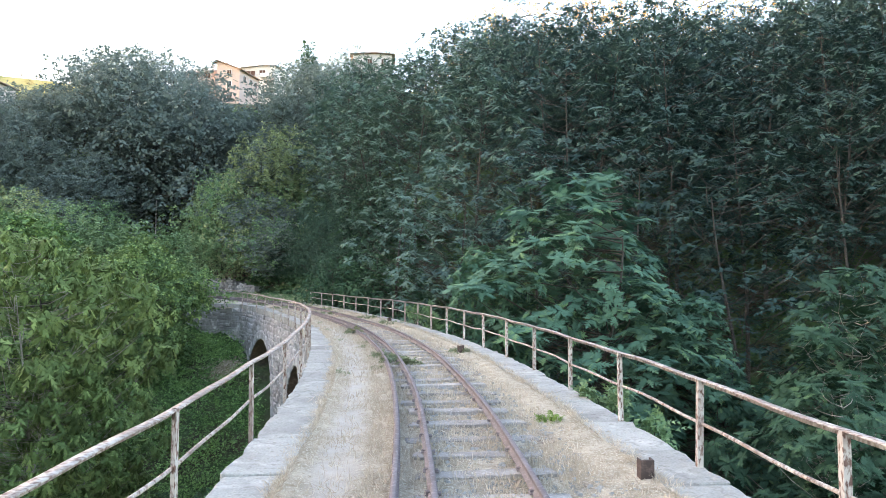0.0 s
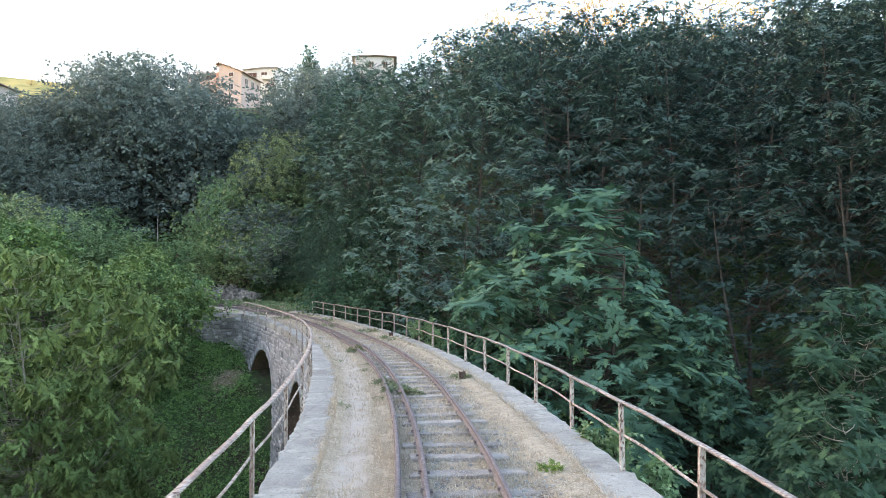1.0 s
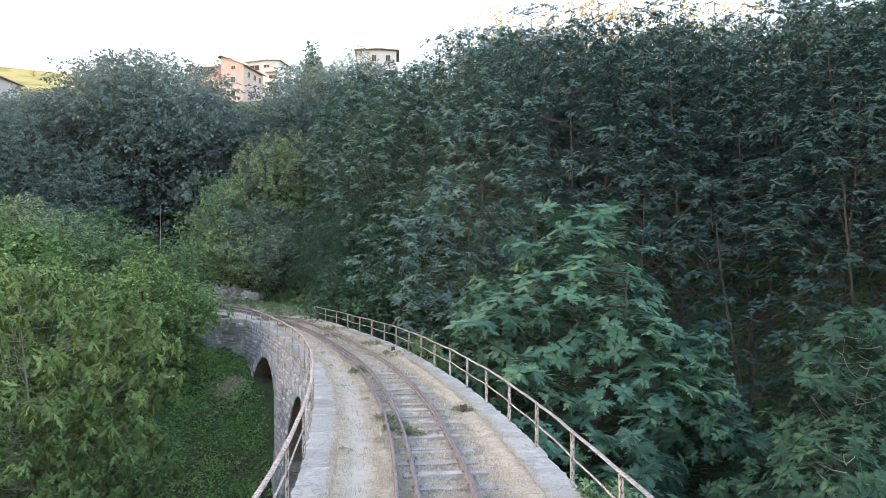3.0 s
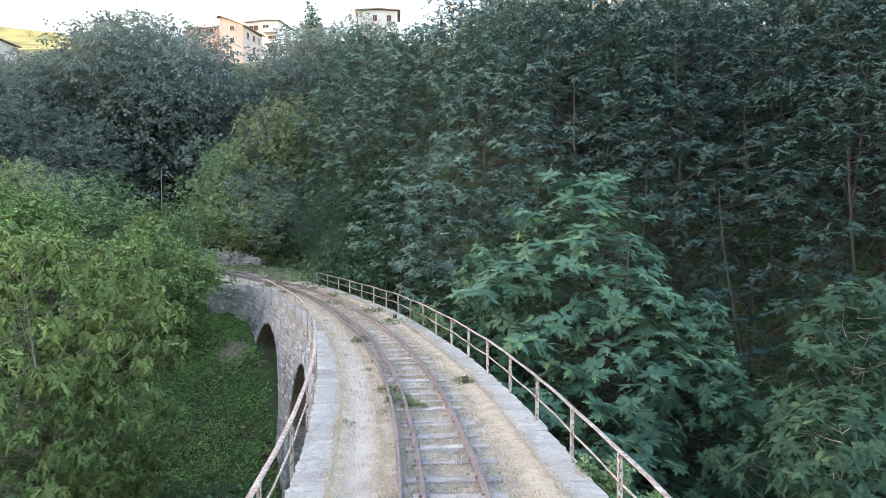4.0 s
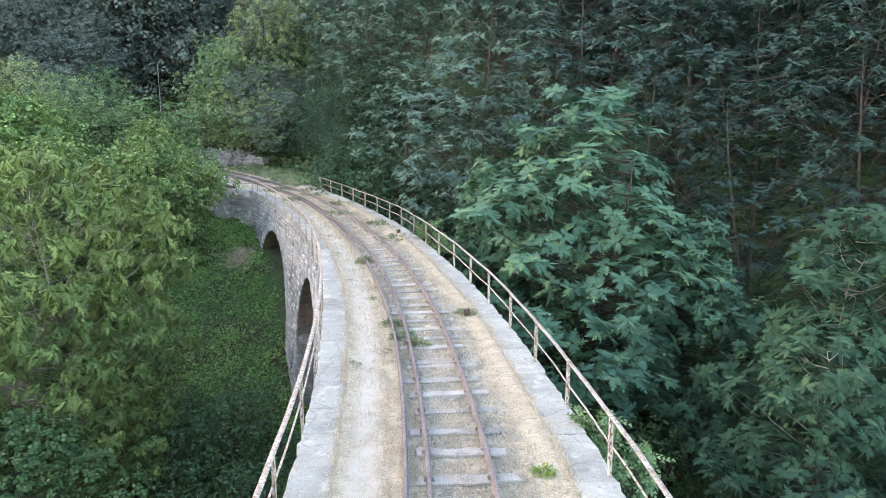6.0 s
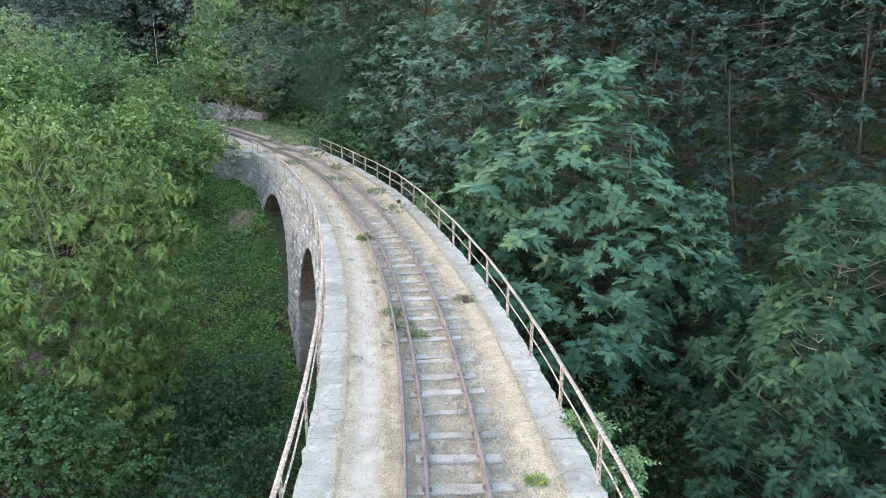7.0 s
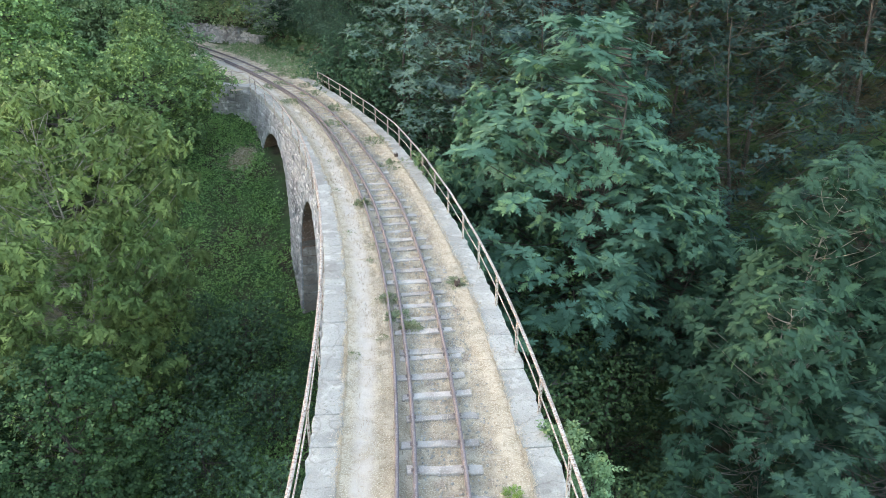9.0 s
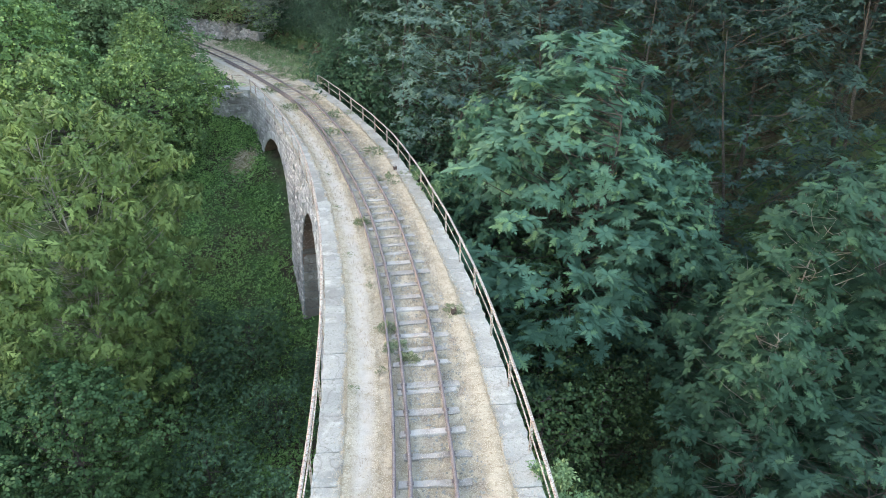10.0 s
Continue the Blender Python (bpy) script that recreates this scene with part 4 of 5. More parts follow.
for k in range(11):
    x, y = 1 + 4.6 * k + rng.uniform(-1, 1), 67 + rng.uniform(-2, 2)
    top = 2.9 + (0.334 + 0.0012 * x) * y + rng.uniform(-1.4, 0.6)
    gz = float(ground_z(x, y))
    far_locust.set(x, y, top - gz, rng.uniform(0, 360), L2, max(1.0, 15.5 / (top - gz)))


# skyline of the wood across the valley, fitted to the camera's view: (x / y, rise / y)
VIEW_SKYLINE = np.array([(-0.8, 0.25), (-0.62, 0.252), (-0.53, 0.268), (-0.5, 0.295), (-0.44, 0.308), (-0.375, 0.298), (-0.35, 0.285), (-0.325, 0.21), (-0.29, 0.205), (-0.25, 0.22), (-0.225, 0.265), (-0.2, 0.305),
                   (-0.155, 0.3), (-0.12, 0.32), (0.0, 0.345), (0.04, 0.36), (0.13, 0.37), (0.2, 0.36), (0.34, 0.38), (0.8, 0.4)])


def view_skyline_top(x, y):
    return 2.0 + y * float(np.interp(x / y, VIEW_SKYLINE[:, 0], VIEW_SKYLINE[:, 1] + 0.012))


# heights cut to the skyline in the camera's view; gap kept for the pole
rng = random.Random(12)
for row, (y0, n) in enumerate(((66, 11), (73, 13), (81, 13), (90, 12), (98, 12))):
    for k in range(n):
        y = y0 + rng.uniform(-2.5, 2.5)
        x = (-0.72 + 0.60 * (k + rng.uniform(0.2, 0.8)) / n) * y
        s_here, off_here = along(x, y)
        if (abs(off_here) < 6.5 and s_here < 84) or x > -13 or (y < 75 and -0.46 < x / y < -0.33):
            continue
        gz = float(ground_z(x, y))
        cap = view_skyline_top(x, y) - gz
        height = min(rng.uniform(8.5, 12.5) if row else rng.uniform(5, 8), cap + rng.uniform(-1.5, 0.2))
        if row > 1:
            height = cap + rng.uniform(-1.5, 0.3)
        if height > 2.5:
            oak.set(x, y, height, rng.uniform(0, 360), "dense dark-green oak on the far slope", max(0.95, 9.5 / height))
for x, y, h in ((-18, 69, 6.5), (-22.5, 70, 6), (-30, 63, 5), (-19.5, 74, 8), (-24, 75, 7), (-16.5, 73, 6.5), (-33, 60, 5), (-38, 62, 6)):
    scrub.set(x, y, h, rng.uniform(0, 360), "light-green scrub on the bank above the track", 1.1)

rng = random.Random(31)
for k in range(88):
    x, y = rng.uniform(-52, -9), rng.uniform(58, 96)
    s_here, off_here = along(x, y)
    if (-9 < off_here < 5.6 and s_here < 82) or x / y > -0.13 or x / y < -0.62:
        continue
    # kept below the skyline that fits the camera's view
    h = min(rng.uniform(3.2, 6.5), (view_skyline_top(x, y) - float(ground_z(x, y))) / 1.3 - 1.5)
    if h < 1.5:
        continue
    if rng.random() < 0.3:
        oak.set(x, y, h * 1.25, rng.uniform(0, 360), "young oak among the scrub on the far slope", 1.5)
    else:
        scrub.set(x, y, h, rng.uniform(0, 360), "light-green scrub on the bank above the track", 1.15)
for s_here, off_here, h in ((77, 4.4, 1.6), (79.5, 4.6, 1.8), (82, 4.6, 1.8), (84, 4.2, 2.2), (66.5, 7.2, 2.2), (69, 6.6, 2.0), (71.5, 6.0, 2.2), (74, 5.6, 2.2), (77, 5.6, 2.2), (80, 5.6, 2.2), (67.5, 9.2, 3.2), (72, 8.4, 3.0), (76.5, 8.0, 3.0)):
    x, y, _ = on(s_here, off_here)
    scrub.set(x, y, h, rng.uniform(0, 360), "low scrub hanging over the bank", 1.0)
for x, y, top, turn in ((-18.2, 70.5, 16.5, 0), (-21.8, 69.5, 12.5, 90), (-15.6, 72.5, 17.5, 200), (-24.0, 73.0, 11.5, 300), (-34.0, 70.0, 9.5, 140)):
    young.set(x, y, top - float(ground_z(x, y)), turn, "bright light-green young tree on the slope", max(0.8, 8.5 / (top - float(ground_z(x, y)))))
fir = Kind("tree", "", [shaped(7, "fir_tree", 91, 0.5, 1.5, 40, 0.55, 26, "far", LEAF_BRAMBLE, BARK, "cone", flat=0.7, scatter=0.4, puff=1.3, stem=0.12, bare=0)])
fir.set(-18.9, 98, 9.0, 0, "small dark pointed fir on the crest", 0.9, z=25.2)
for x, y, h in ((-18.8, 66.8, 3.4), (-16.3, 65.6, 3.2), (-21.5, 69.6, 3.6), (-24.6, 71.6, 3.8), (-19.5, 70.5, 4.2), (-17.0, 68.6, 4.0), (-22.8, 72.6, 4.4), (-14.6, 66.6, 3.6)):
    scrub.set(x, y, h, rng.uniform(0, 360), "olive-green scrub on the bank over the wall", 1.1)
for x, y, top in ((-36.5, 60, 9.6), (-31.5, 58.5, 8.2), (-41.5, 62, 10.5)):
    young.set(x, y, top - float(ground_z(x, y)), rng.uniform(0, 360), "bright light-green young tree at the foot of the slope", 1.15)
sallow = Kind("shrub", "sallows at the foot of the slope", [
    shaped(5, "sallow_shrub", 39, 0.3, 1.7, 46, 0.55, 26, "scrub", LEAF_PALE, BARK, "cone", flat=1.1, scatter=0.4, puff=0.9, stem=0.06, bare=0)])
for x, y, top in ((-24.2, 55.5, 6.1), (-21.6, 55.0, 5.7), (-26.8, 55.8, 6.0), (-29.0, 57.0, 6.2)):
    sallow.set(x, y, top - float(ground_z(x, y)), rng.uniform(0, 360), "grey-green pointed sallow shrub at the foot of the slope", 1.15)
# inner side of the curve
gz = float(ground_z(-15.5, 26.5))
walnut.set(-16.2, 27.2, 3.8 - gz, 30, "light yellow-green walnut tree with bare pale twigs", 0.93)
walnut.set(-14.6, 25.4, 9.5, 170, "light yellow-green walnut tree with bare pale twigs", 1.0)
bush.set(-17.9, 41.5, 3.4 - float(ground_z(-18.4, 41.5)), 0, "dense green hazel tree beside the viaduct", 1.05, 0)
bush.set(-22.0, 38.0, 3.6 - float(ground_z(-22, 38)), 80, "dense green hazel tree beside the viaduct", 1.0, 1)
bush.set(-27.0, 45.0, 5.6 - float(ground_z(-27, 45)), 160, "dense green hazel tree at the foot of the slope", 1.1, 0)
bush.set(-20.5, 48.5, 4.6 - float(ground_z(-20.5, 48.5)), 230, "dense green hazel tree at the foot of the slope", 1.0, 1)
bush.set(-34.0, 50.0, 7.5 - float(ground_z(-34, 50)), 300, "light-green hazel tree at the foot of the slope", 1.1, 0)
shade_bush.set(-13.8, 20.6, 6.6, 120, "hazel tree in the valley bottom, leaves darkened for shade", 1.1)
shade_bush.set(-19.0, 20.0, 6.5, 200, "hazel tree in the valley bottom, leaves darkened for shade", 1.0)
shade_bush.set(-13.2, 14.5, 5.0, 10, "hazel tree in the valley bottom, leaves darkened for shade", 1.0)
for x, y, h in ((-9.5, 29.0, 3.2), (-7.4, 25.0, 2.6), (-11.5, 26.5, 3.4), (-6.2, 20.0, 2.8), (-9.4, 21.8, 3.0), (-8.5, 17.0, 2.6), (-12.2, 31.0, 1.8), (-6.4, 28.4, 1.6), (-5.6, 16.0, 2.2)):
    blue_scrub.set(x, y, h, rng.uniform(0, 360), "dense blue-green shrub in the valley bottom", 1.0)
for s_here, off_here, h in ((48.2, 5.2, 4.2), (50, 6.0, 4.6), (51.6, 6.2, 5.0), (53.4, 6.4, 5.2), (55.2, 6.6, 5.2), (57, 6.7, 5.0), (58.8, 6.6, 4.6), (60.6, 6.6, 4.2), (62.4, 6.8, 3.6), (64.4, 7.2, 3.0), (49, 8.2, 6.0), (52, 8.6, 6.5), (55, 9.0, 6.5), (58, 9.0, 6.0), (61, 9.2, 5.4), (64, 9.6, 4.6)):
    x, y, _ = on(s_here, off_here)
    curtain.set(x, y, h, rng.uniform(0, 360), "ivy-grown shrub leaning over the bank", max(0.9, 4.6 / h))
for x, y, h in ((0.8, 31, 5), (0.2, 35, 5), (-1.0, 39, 5.5), (-2.8, 44, 6.0), (-4.8, 47.6, 5.0), (-3.6, 41.0, 4.5), (-6.0, 45.6, 4.0), (-7.4, 48.6, 3.6), (1.5, 26, 5), (4.5, 18, 4), (3.8, 14, 4), (6.5, 14.5, 4.5), (10, 13, 5), (-6.5, 55.5, 4.0), (-9.5, 60.5, 4.5), (-12.8, 65.0, 4.2), (-4.5, 53.5, 5)):
    dark_scrub.set(x, y, h, rng.uniform(0, 360), "dark ivy-grown undergrowth on the slope", 0.9)
for x, y, top in ((4.2, 20.5, -4.6), (4.6, 25.0, -4.0), (5.2, 16.5, -6.0), (7.0, 23.5, -5.4), (3.6, 28.0, -2.6), (7.4, 18.0, -7.0)):
    gz = float(ground_z(x, y))
    ivy_clad.set(x, y, top - gz, rng.uniform(0, 360), "dark ivy-clad small tree beside the viaduct", 1.0)
# trees beyond the ridge, with sunlight put into their gold leaf colour
for x, y, h in ((12, 108, 11), (19, 112, 12), (27, 115, 12), (36, 112, 12), (45, 118, 13), (54, 112, 12), (4, 118, 9), (2, 126, 15), (9, 124, 18), (15, 127, 20), (22, 124, 20), (28, 128, 22), (34, 125, 21), (41, 128, 22), (48, 126, 22), (57, 128, 22)):
    golden.set(x, y, h, rng.uniform(0, 360), "sunlit golden tree beyond the ridge", 0.9 if h < 14 else 0.75)


for k in range(14):
    x, y = rng.uniform(-300, -215), rng.uniform(380, 432)
    golden.set(x, y, rng.uniform(3.5, 6.5), rng.uniform(0, 360), "sunlit yellow tree on the far hillside", rng.uniform(1.0, 1.6))


# undergrowth that covers the valley floor
def cover(name, label, spots, kind, mat, per, rise, size, seed, stand=0.1):
    rg = np.random.default_rng(seed)
    n = len(spots) * per
    base = np.repeat(spots, per, axis=0) + rg.normal(size=(n, 2)) * 0.22
    z = ground_z(base[:, 0], base[:, 1]) + np.abs(rg.normal(size=n)) * rise * (1.3 + wavy(base[:, 0], base[:, 1], 1.9, 7.0) + wavy(base[:, 0], base[:, 1], 4.3, 8.0))
    pos = np.column_stack([base, z])
    way = rg.normal(size=(n, 3)) * [1, 1, 0.3] + [0, 0, stand]
    up = np.array([0, 0, 1.0]) + rg.normal(size=(n, 3)) * 0.55
    v, q = place_sprays(kind, pos, way, up, rg.uniform(0.5, 1.4, size=n) * size)
    return tagged(mesh_object(name, array_mesh(name, v, q), mat), label, "undergrowth", kind="stuff")


rg = np.random.default_rng(77)
spots = np.column_stack([-12.95 + rg.normal(size=160) * 0.6, 42.2 + rg.normal(size=160) * 0.65])
cover("patch_straw", "withered grass on the dry patch in the valley", spots, "blade", STRAW, 5, 0.03, 0.6, 85, stand=0.7)
spots = np.column_stack([rg.uniform(-20, -1, 13000), 47 - 33 * rg.uniform(0, 1, 13000) ** 1.3])
ss, oo = along(spots[:, 0], spots[:, 1])
bare_spot = np.hypot((spots[:, 0] + 12.95) / 1.15, (spots[:, 1] - 42.2) / 1.2) < 0.75
spots = spots[(oo < -2.6) & ~bare_spot]
cover("ground_ivy", "dense green ivy and bramble over the valley floor", spots[:6500], "ivy", LEAF_IVY, 8, 0.16, 0.55, 78)
cover("valley_grass", "long green grass on the valley floor", spots[6500:], "blade", LEAF_IVY, 9, 0.1, 0.8, 84, stand=1.1)
spots = np.column_stack([rg.uniform(-14, 24, 6000), rg.uniform(10, 56, 6000)])
ss, oo = along(spots[:, 0], spots[:, 1])
spots = spots[(oo > 3.6)]
# shade of overhanging trees put into the ivy by a darker leaf colour
cover("slope_ivy", "ivy over the slope beside the viaduct, darkened for tree shade", spots, "ivy", LEAF_BRAMBLE, 6, 0.2, 1.4, 79)
ss, oo = rg.uniform(47, 66, 4300), rg.uniform(4.7, 13, 4300)
spots = on_arr(ss, oo, 0 * ss)[:, :2]
cover("bank_ivy", "blue-green ivy hanging over the bank above the track", spots, "ivy", LEAF_BLUE, 7, 0.25, 1.4, 81)
ss, oo = rg.uniform(47.4, 66, 4200), rg.uniform(1.3, 5.2, 4200)
spots = on_arr(ss, oo, 0 * ss)[:, :2]
cover("bank_weeds", "green weeds and grass on the bank beside the track", spots[:2000], "blade", LEAF_PALE, 7, 0.08, 0.9, 80, stand=0.9)
cover("bank_straw", "dry yellowed grass on the bank below the wall", spots[2000:], "blade", STRAW, 5, 0.06, 0.8, 82, stand=0.9)
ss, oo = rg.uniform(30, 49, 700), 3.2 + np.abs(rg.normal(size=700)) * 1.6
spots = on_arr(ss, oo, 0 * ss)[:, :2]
# dark leaves here: the hollow's shade is put into the colour
cover("hollow_ivy", "ivy in the hollow beside the viaduct, darkened for its shade", spots, "ivy", LEAF_BRAMBLE, 14, 0.5, 1.5, 83)


# ---- houses on the hill ----
def window(parent, m, w, h, shutter, sill=True):
    """Window in a wall: glass, frame and sill; y points out of the wall."""
    bm = bmesh.new()
    add_box(bm, (w, 0.06, h))
    g = part("window", bm, GLASS if not shutter else SHUTTER, parent)
    g.matrix_basis = m
    bm = bmesh.new()
    for sx in (-1, 1):
        add_box(bm, (0.1, 0.12, h + 0.2), (sx * (w / 2 + 0.05), 0, 0))
    add_box(bm, (w, 0.12, 0.1), (0, 0, h / 2 + 0.05))
    add_box(bm, (0.06, 0.1, h), (0, 0.01, 0))
    part("frame", bm, WHITE_PAINT, g)
    bm = bmesh.new()
    add_box(bm, (w + 0.4, 0.3, 0.1), (0, 0.06, -h / 2 - 0.1))
    part("sill", bm, WHITE_PAINT, g)


def house(label, at, turn, w, d, eave, ridge, wall_mat, windows, shift=0.0, depth=8.0, roof_mat=None, balconies=()):
    """A house with a gable towards -y; the ridge runs along y, off the middle by shift. Windows: (side, across, up, w, h, shutter)."""
    thing = tagged(new("house"), label, "house")
    bm = bmesh.new()
    prof = [(-w / 2, -depth), (w / 2, -depth), (w / 2, eave[1]), (shift, ridge), (-w / 2, eave[0])]
    rings = [[bm.verts.new((x, y, z)) for x, z in prof] for y in (-d / 2, d / 2)]
    for i in range(5):
        bm.faces.new((rings[0][i], rings[0][(i + 1) % 5], rings[1][(i + 1) % 5], rings[1][i]))
    bm.faces.new(rings[0])
    bm.faces.new(rings[1][::-1])
    bmesh.ops.recalc_face_normals(bm, faces=bm.faces)
    part("wall", bm, wall_mat, thing)
    for a, b in (((-w / 2, eave[0]), (shift, ridge)), ((shift, ridge), (w / 2, eave[1]))):
        bm = bmesh.new()
        dx, dz = b[0] - a[0], b[1] - a[1]
        ln = math.hypot(dx, dz)
        ang = math.atan2(dz, dx)
        over = 0.7
        left = a[0] == -w / 2
        cx = (a[0] + b[0]) / 2 + (-over / 2 if left else over / 2) * math.cos(ang)
        cz = (a[1] + b[1]) / 2 + (-over / 2 if left else over / 2) * math.sin(ang) + 0.14
        add_box(bm, (ln + over, d + 1.2, 0.22), (cx, 0, cz), Matrix.Rotation(-ang, 3, "Y"), bevel=0.04)
        part("roof", bm, roof_mat or ROOF, thing)
    for side, across, up, ww, hh, shutter in windows:
        m = {"front": pose(across, -d / 2 - 0.01, up, 0, 0, 180), "right": pose(w / 2 + 0.01, across, up, 0, 0, -90)}[side]
        window(thing, m, ww, hh, shutter)
    for across, up, wide in balconies:
        bm = bmesh.new()
        add_box(bm, (wide, 1.2, 0.2), (across, -d / 2 - 0.6, up), bevel=0.02)
        add_box(bm, (wide, 0.12, 0.9), (across, -d / 2 - 1.14, up + 0.55), bevel=0.02)
        for sx in (-1, 1):
            add_box(bm, (0.12, 1.0, 0.9), (across + sx * (wide / 2 - 0.06), -d / 2 - 0.55, up + 0.55))
        part("balcony", bm, WHITE_PAINT, thing)
    bm = bmesh.new()
    add_box(bm, (0.6, 0.6, 1.5), (shift - 0.8, 1.0, ridge + 0.4))
    add_box(bm, (0.8, 0.8, 0.12), (shift - 0.8, 1.0, ridge + 1.2))
    part("chimney", bm, GREY_PLASTER, thing)
    thing.matrix_world = Matrix.Translation(at) @ Matrix.Rotation(radians(turn), 4, "Z")
    return thing


house("pink rendered house of several storeys with a shallow tiled roof", (-48.5, 165.75, 40.5), -12, 5.75, 9.5, (10.4, 8.3), 10.5, PINK_PLASTER,
      [("front", 0.3, 7.8, 1.0, 0.85, True), ("front", 0.3, 5.0, 1.0, 1.3, False), ("front", 0.3, 1.9, 1.0, 1.4, True),
       ("right", -2.4, 6.6, 1.2, 1.3, True), ("right", 0.6, 6.6, 1.2, 1.3, True), ("right", 3.2, 6.6, 1.0, 1.3, True), ("right", 0.6, 3.6, 1.2, 1.3, True)], shift=-2.7)
house("pink rendered wing with a dark loggia under a grey roof", (-57.2, 170.2, 40.5), -102, 8.0, 7.4, (9.3, 9.3), 11.1, PINK_PLASTER,
      [("right", 2.2, 8.3, 1.8, 1.2, True), ("right", -0.6, 8.3, 1.0, 1.2, True), ("right", 2.2, 5.2, 1.0, 1.3, True)], shift=0.0, roof_mat=GREY_PLASTER)
house("white house with balconies on the hill", (-48.4, 190.5, 44), -10, 9.0, 8.0, (12.9, 13.0), 13.2, WHITE_PLASTER,
      [("front", -2.4, 11.4, 2.6, 1.3, True), ("front", 1.0, 11.4, 1.6, 1.3, True), ("front", 2.8, 8.4, 2.2, 1.6, True), ("front", 2.8, 5.4, 2.2, 1.6, False)], shift=1.0,
      roof_mat=GREY_PLASTER, balconies=((2.6, 10.0, 3.6), (2.6, 7.1, 3.6)))
house("pale house with a flat eave above the trees", (-15.6, 156, 40.7), 4, 8.4, 8.0, (8.7, 8.8), 9.0, WHITE_PLASTER,
      [("front", -0.6, 7.2, 0.9, 1.3, True), ("front", 2.4, 7.2, 0.9, 1.3, True)], shift=0.5)
house("low grey-white house on the hill beyond the trees", (-100.9, 150, 35.9), 0, 14.0, 8.0, (6.2, 6.3), 6.5, GREY_PLASTER,
      [("front", 3.0, 4.6, 1.0, 1.3, True)], shift=0.5)

# thin pole and bare stem on the slope
bm = bmesh.new()
bmesh.ops.create_cone(bm, cap_ends=True, segments=8, radius1=0.05, radius2=0.03, depth=4.0, matrix=Matrix.Translation((0, 0, 2)))
pole = tagged(part("utility_pole", bm, GREY_PLASTER), "thin pale pole standing in the scrub", "pole")
pole.matrix_world = pose(-30.3, 74.4, float(ground_z(-30.3, 74.4)) - 0.2) @ Matrix.Diagonal((1, 1, (9.8 - float(ground_z(-30.3, 74.4))) / 4.0, 1))
v, q = merged([tube([(0, 0, -3.5), (0.15, 0, 0.0), (-0.25, 0, 0.9), (0.1, 0, 1.7), (0.0, 0, 2.5)], [0.07, 0.06, 0.055, 0.05, 0.02], 6), tube([(-0.25, 0, 0.9), (-0.6, 0.1, 1.3), (-0.7, 0.1, 1.8)], [0.04, 0.03, 0.015], 5)])
snag = tagged(mesh_object("dead_branch", array_mesh("dead_branch", v, q), PALE_BARK), "bleached bare branch among the shrubs", "branch")
snag.matrix_world = pose(-20.1, 73.0, 8.6)


# ---- small things on the deck ----
def stub_mesh():
    bm = bmesh.new()
    add_box(bm, (0.13, 0.03, 0.24), (0, 0, 0.1))
    add_box(bm, (0.014, 0.1, 0.24), (-0.058, 0.05, 0.1))
    add_box(bm, (0.014, 0.1, 0.24), (0.058, 0.05, 0.1))
    return bm


stub = tagged(part("iron_stub", stub_mesh(), DARK_RUST), "rusty sawn-off iron post in the dry grass", "post", "iron stubs")
stub.matrix_basis = frame_at(4.5, 1.67, -0.06)
for s, off in ((15.1, 1.34), (28.0, 1.62)):
    copy_thing(stub, frame_at(s, off, -0.06) @ pose(0, 0, 0, 3, -4, 15))


def tuft(name, label, at, radius, high, number, kind, mat, size, seed, outline=1.0):
    """A weed: sprays that rise out of the ground in a loose cushion."""
    rg = np.random.default_rng(seed)
    a, r = rg.uniform(0, 2 * np.pi, number), radius * np.sqrt(rg.uniform(0, 1, number))
    pos = np.stack([r * np.cos(a) * outline, r * np.sin(a), rg.uniform(0, 1, number) ** 1.3 * high * (1 - 0.6 * r / radius)], -1)
    way = pos * [1, 1, 0.2] + rg.normal(size=(number, 3)) * 0.25 * radius + [0, 0, 0.45 * radius]
    v, q = place_sprays(kind, pos, way, np.array([0, 0, 1.0]) + rg.normal(size=(number, 3)) * 0.4, rg.uniform(0.7, 1.3, number) * size)
    stems = [tube([(0, 0, -0.03), p * [0.5, 0.5, 0.45], p + [0, 0, 0.004]], [0.004, 0.003, 0.002], 3) for p in pos]
    v, q = merged([(v, q)] + stems)
    if at is None:
        return v, q
    thing = tagged(mesh_object(name, array_mesh(name, v, q), mat), label, "weed")
    thing.matrix_basis = at
    return thing


tuft("weed", "bright green leafy weed beside the track", frame_at(7.2, 1.33, -0.05), 0.14, 0.12, 90, "weed", LEAF_WEED, 0.5, 1)
tuft("weed", "dull green weed sprawling between the rails", frame_at(13.6, -0.45, -0.05), 0.26, 0.12, 80, "weed", LEAF_GREY, 0.8, 2)
tuft("weed", "dull green weed sprawling between the rails", frame_at(14.6, -0.62, -0.05), 0.24, 0.13, 70, "weed", LEAF_GREY, 0.8, 3)
tuft("weed", "dull green weed sprawling between the rails", frame_at(13.0, -0.15, -0.05), 0.2, 0.12, 70, "weed", LEAF_GREY, 0.9, 4)
tuft("weed", "dull green weed at the edge of the path", frame_at(22.3, -0.75, -0.05), 0.2, 0.16, 80, "weed", LEAF_GREY, 1.0, 5)
tuft("weed", "dull green weed beside the iron stub", frame_at(15.3, 1.35, -0.05), 0.25, 0.08, 60, "weed", LEAF_GREY, 0.9, 6)
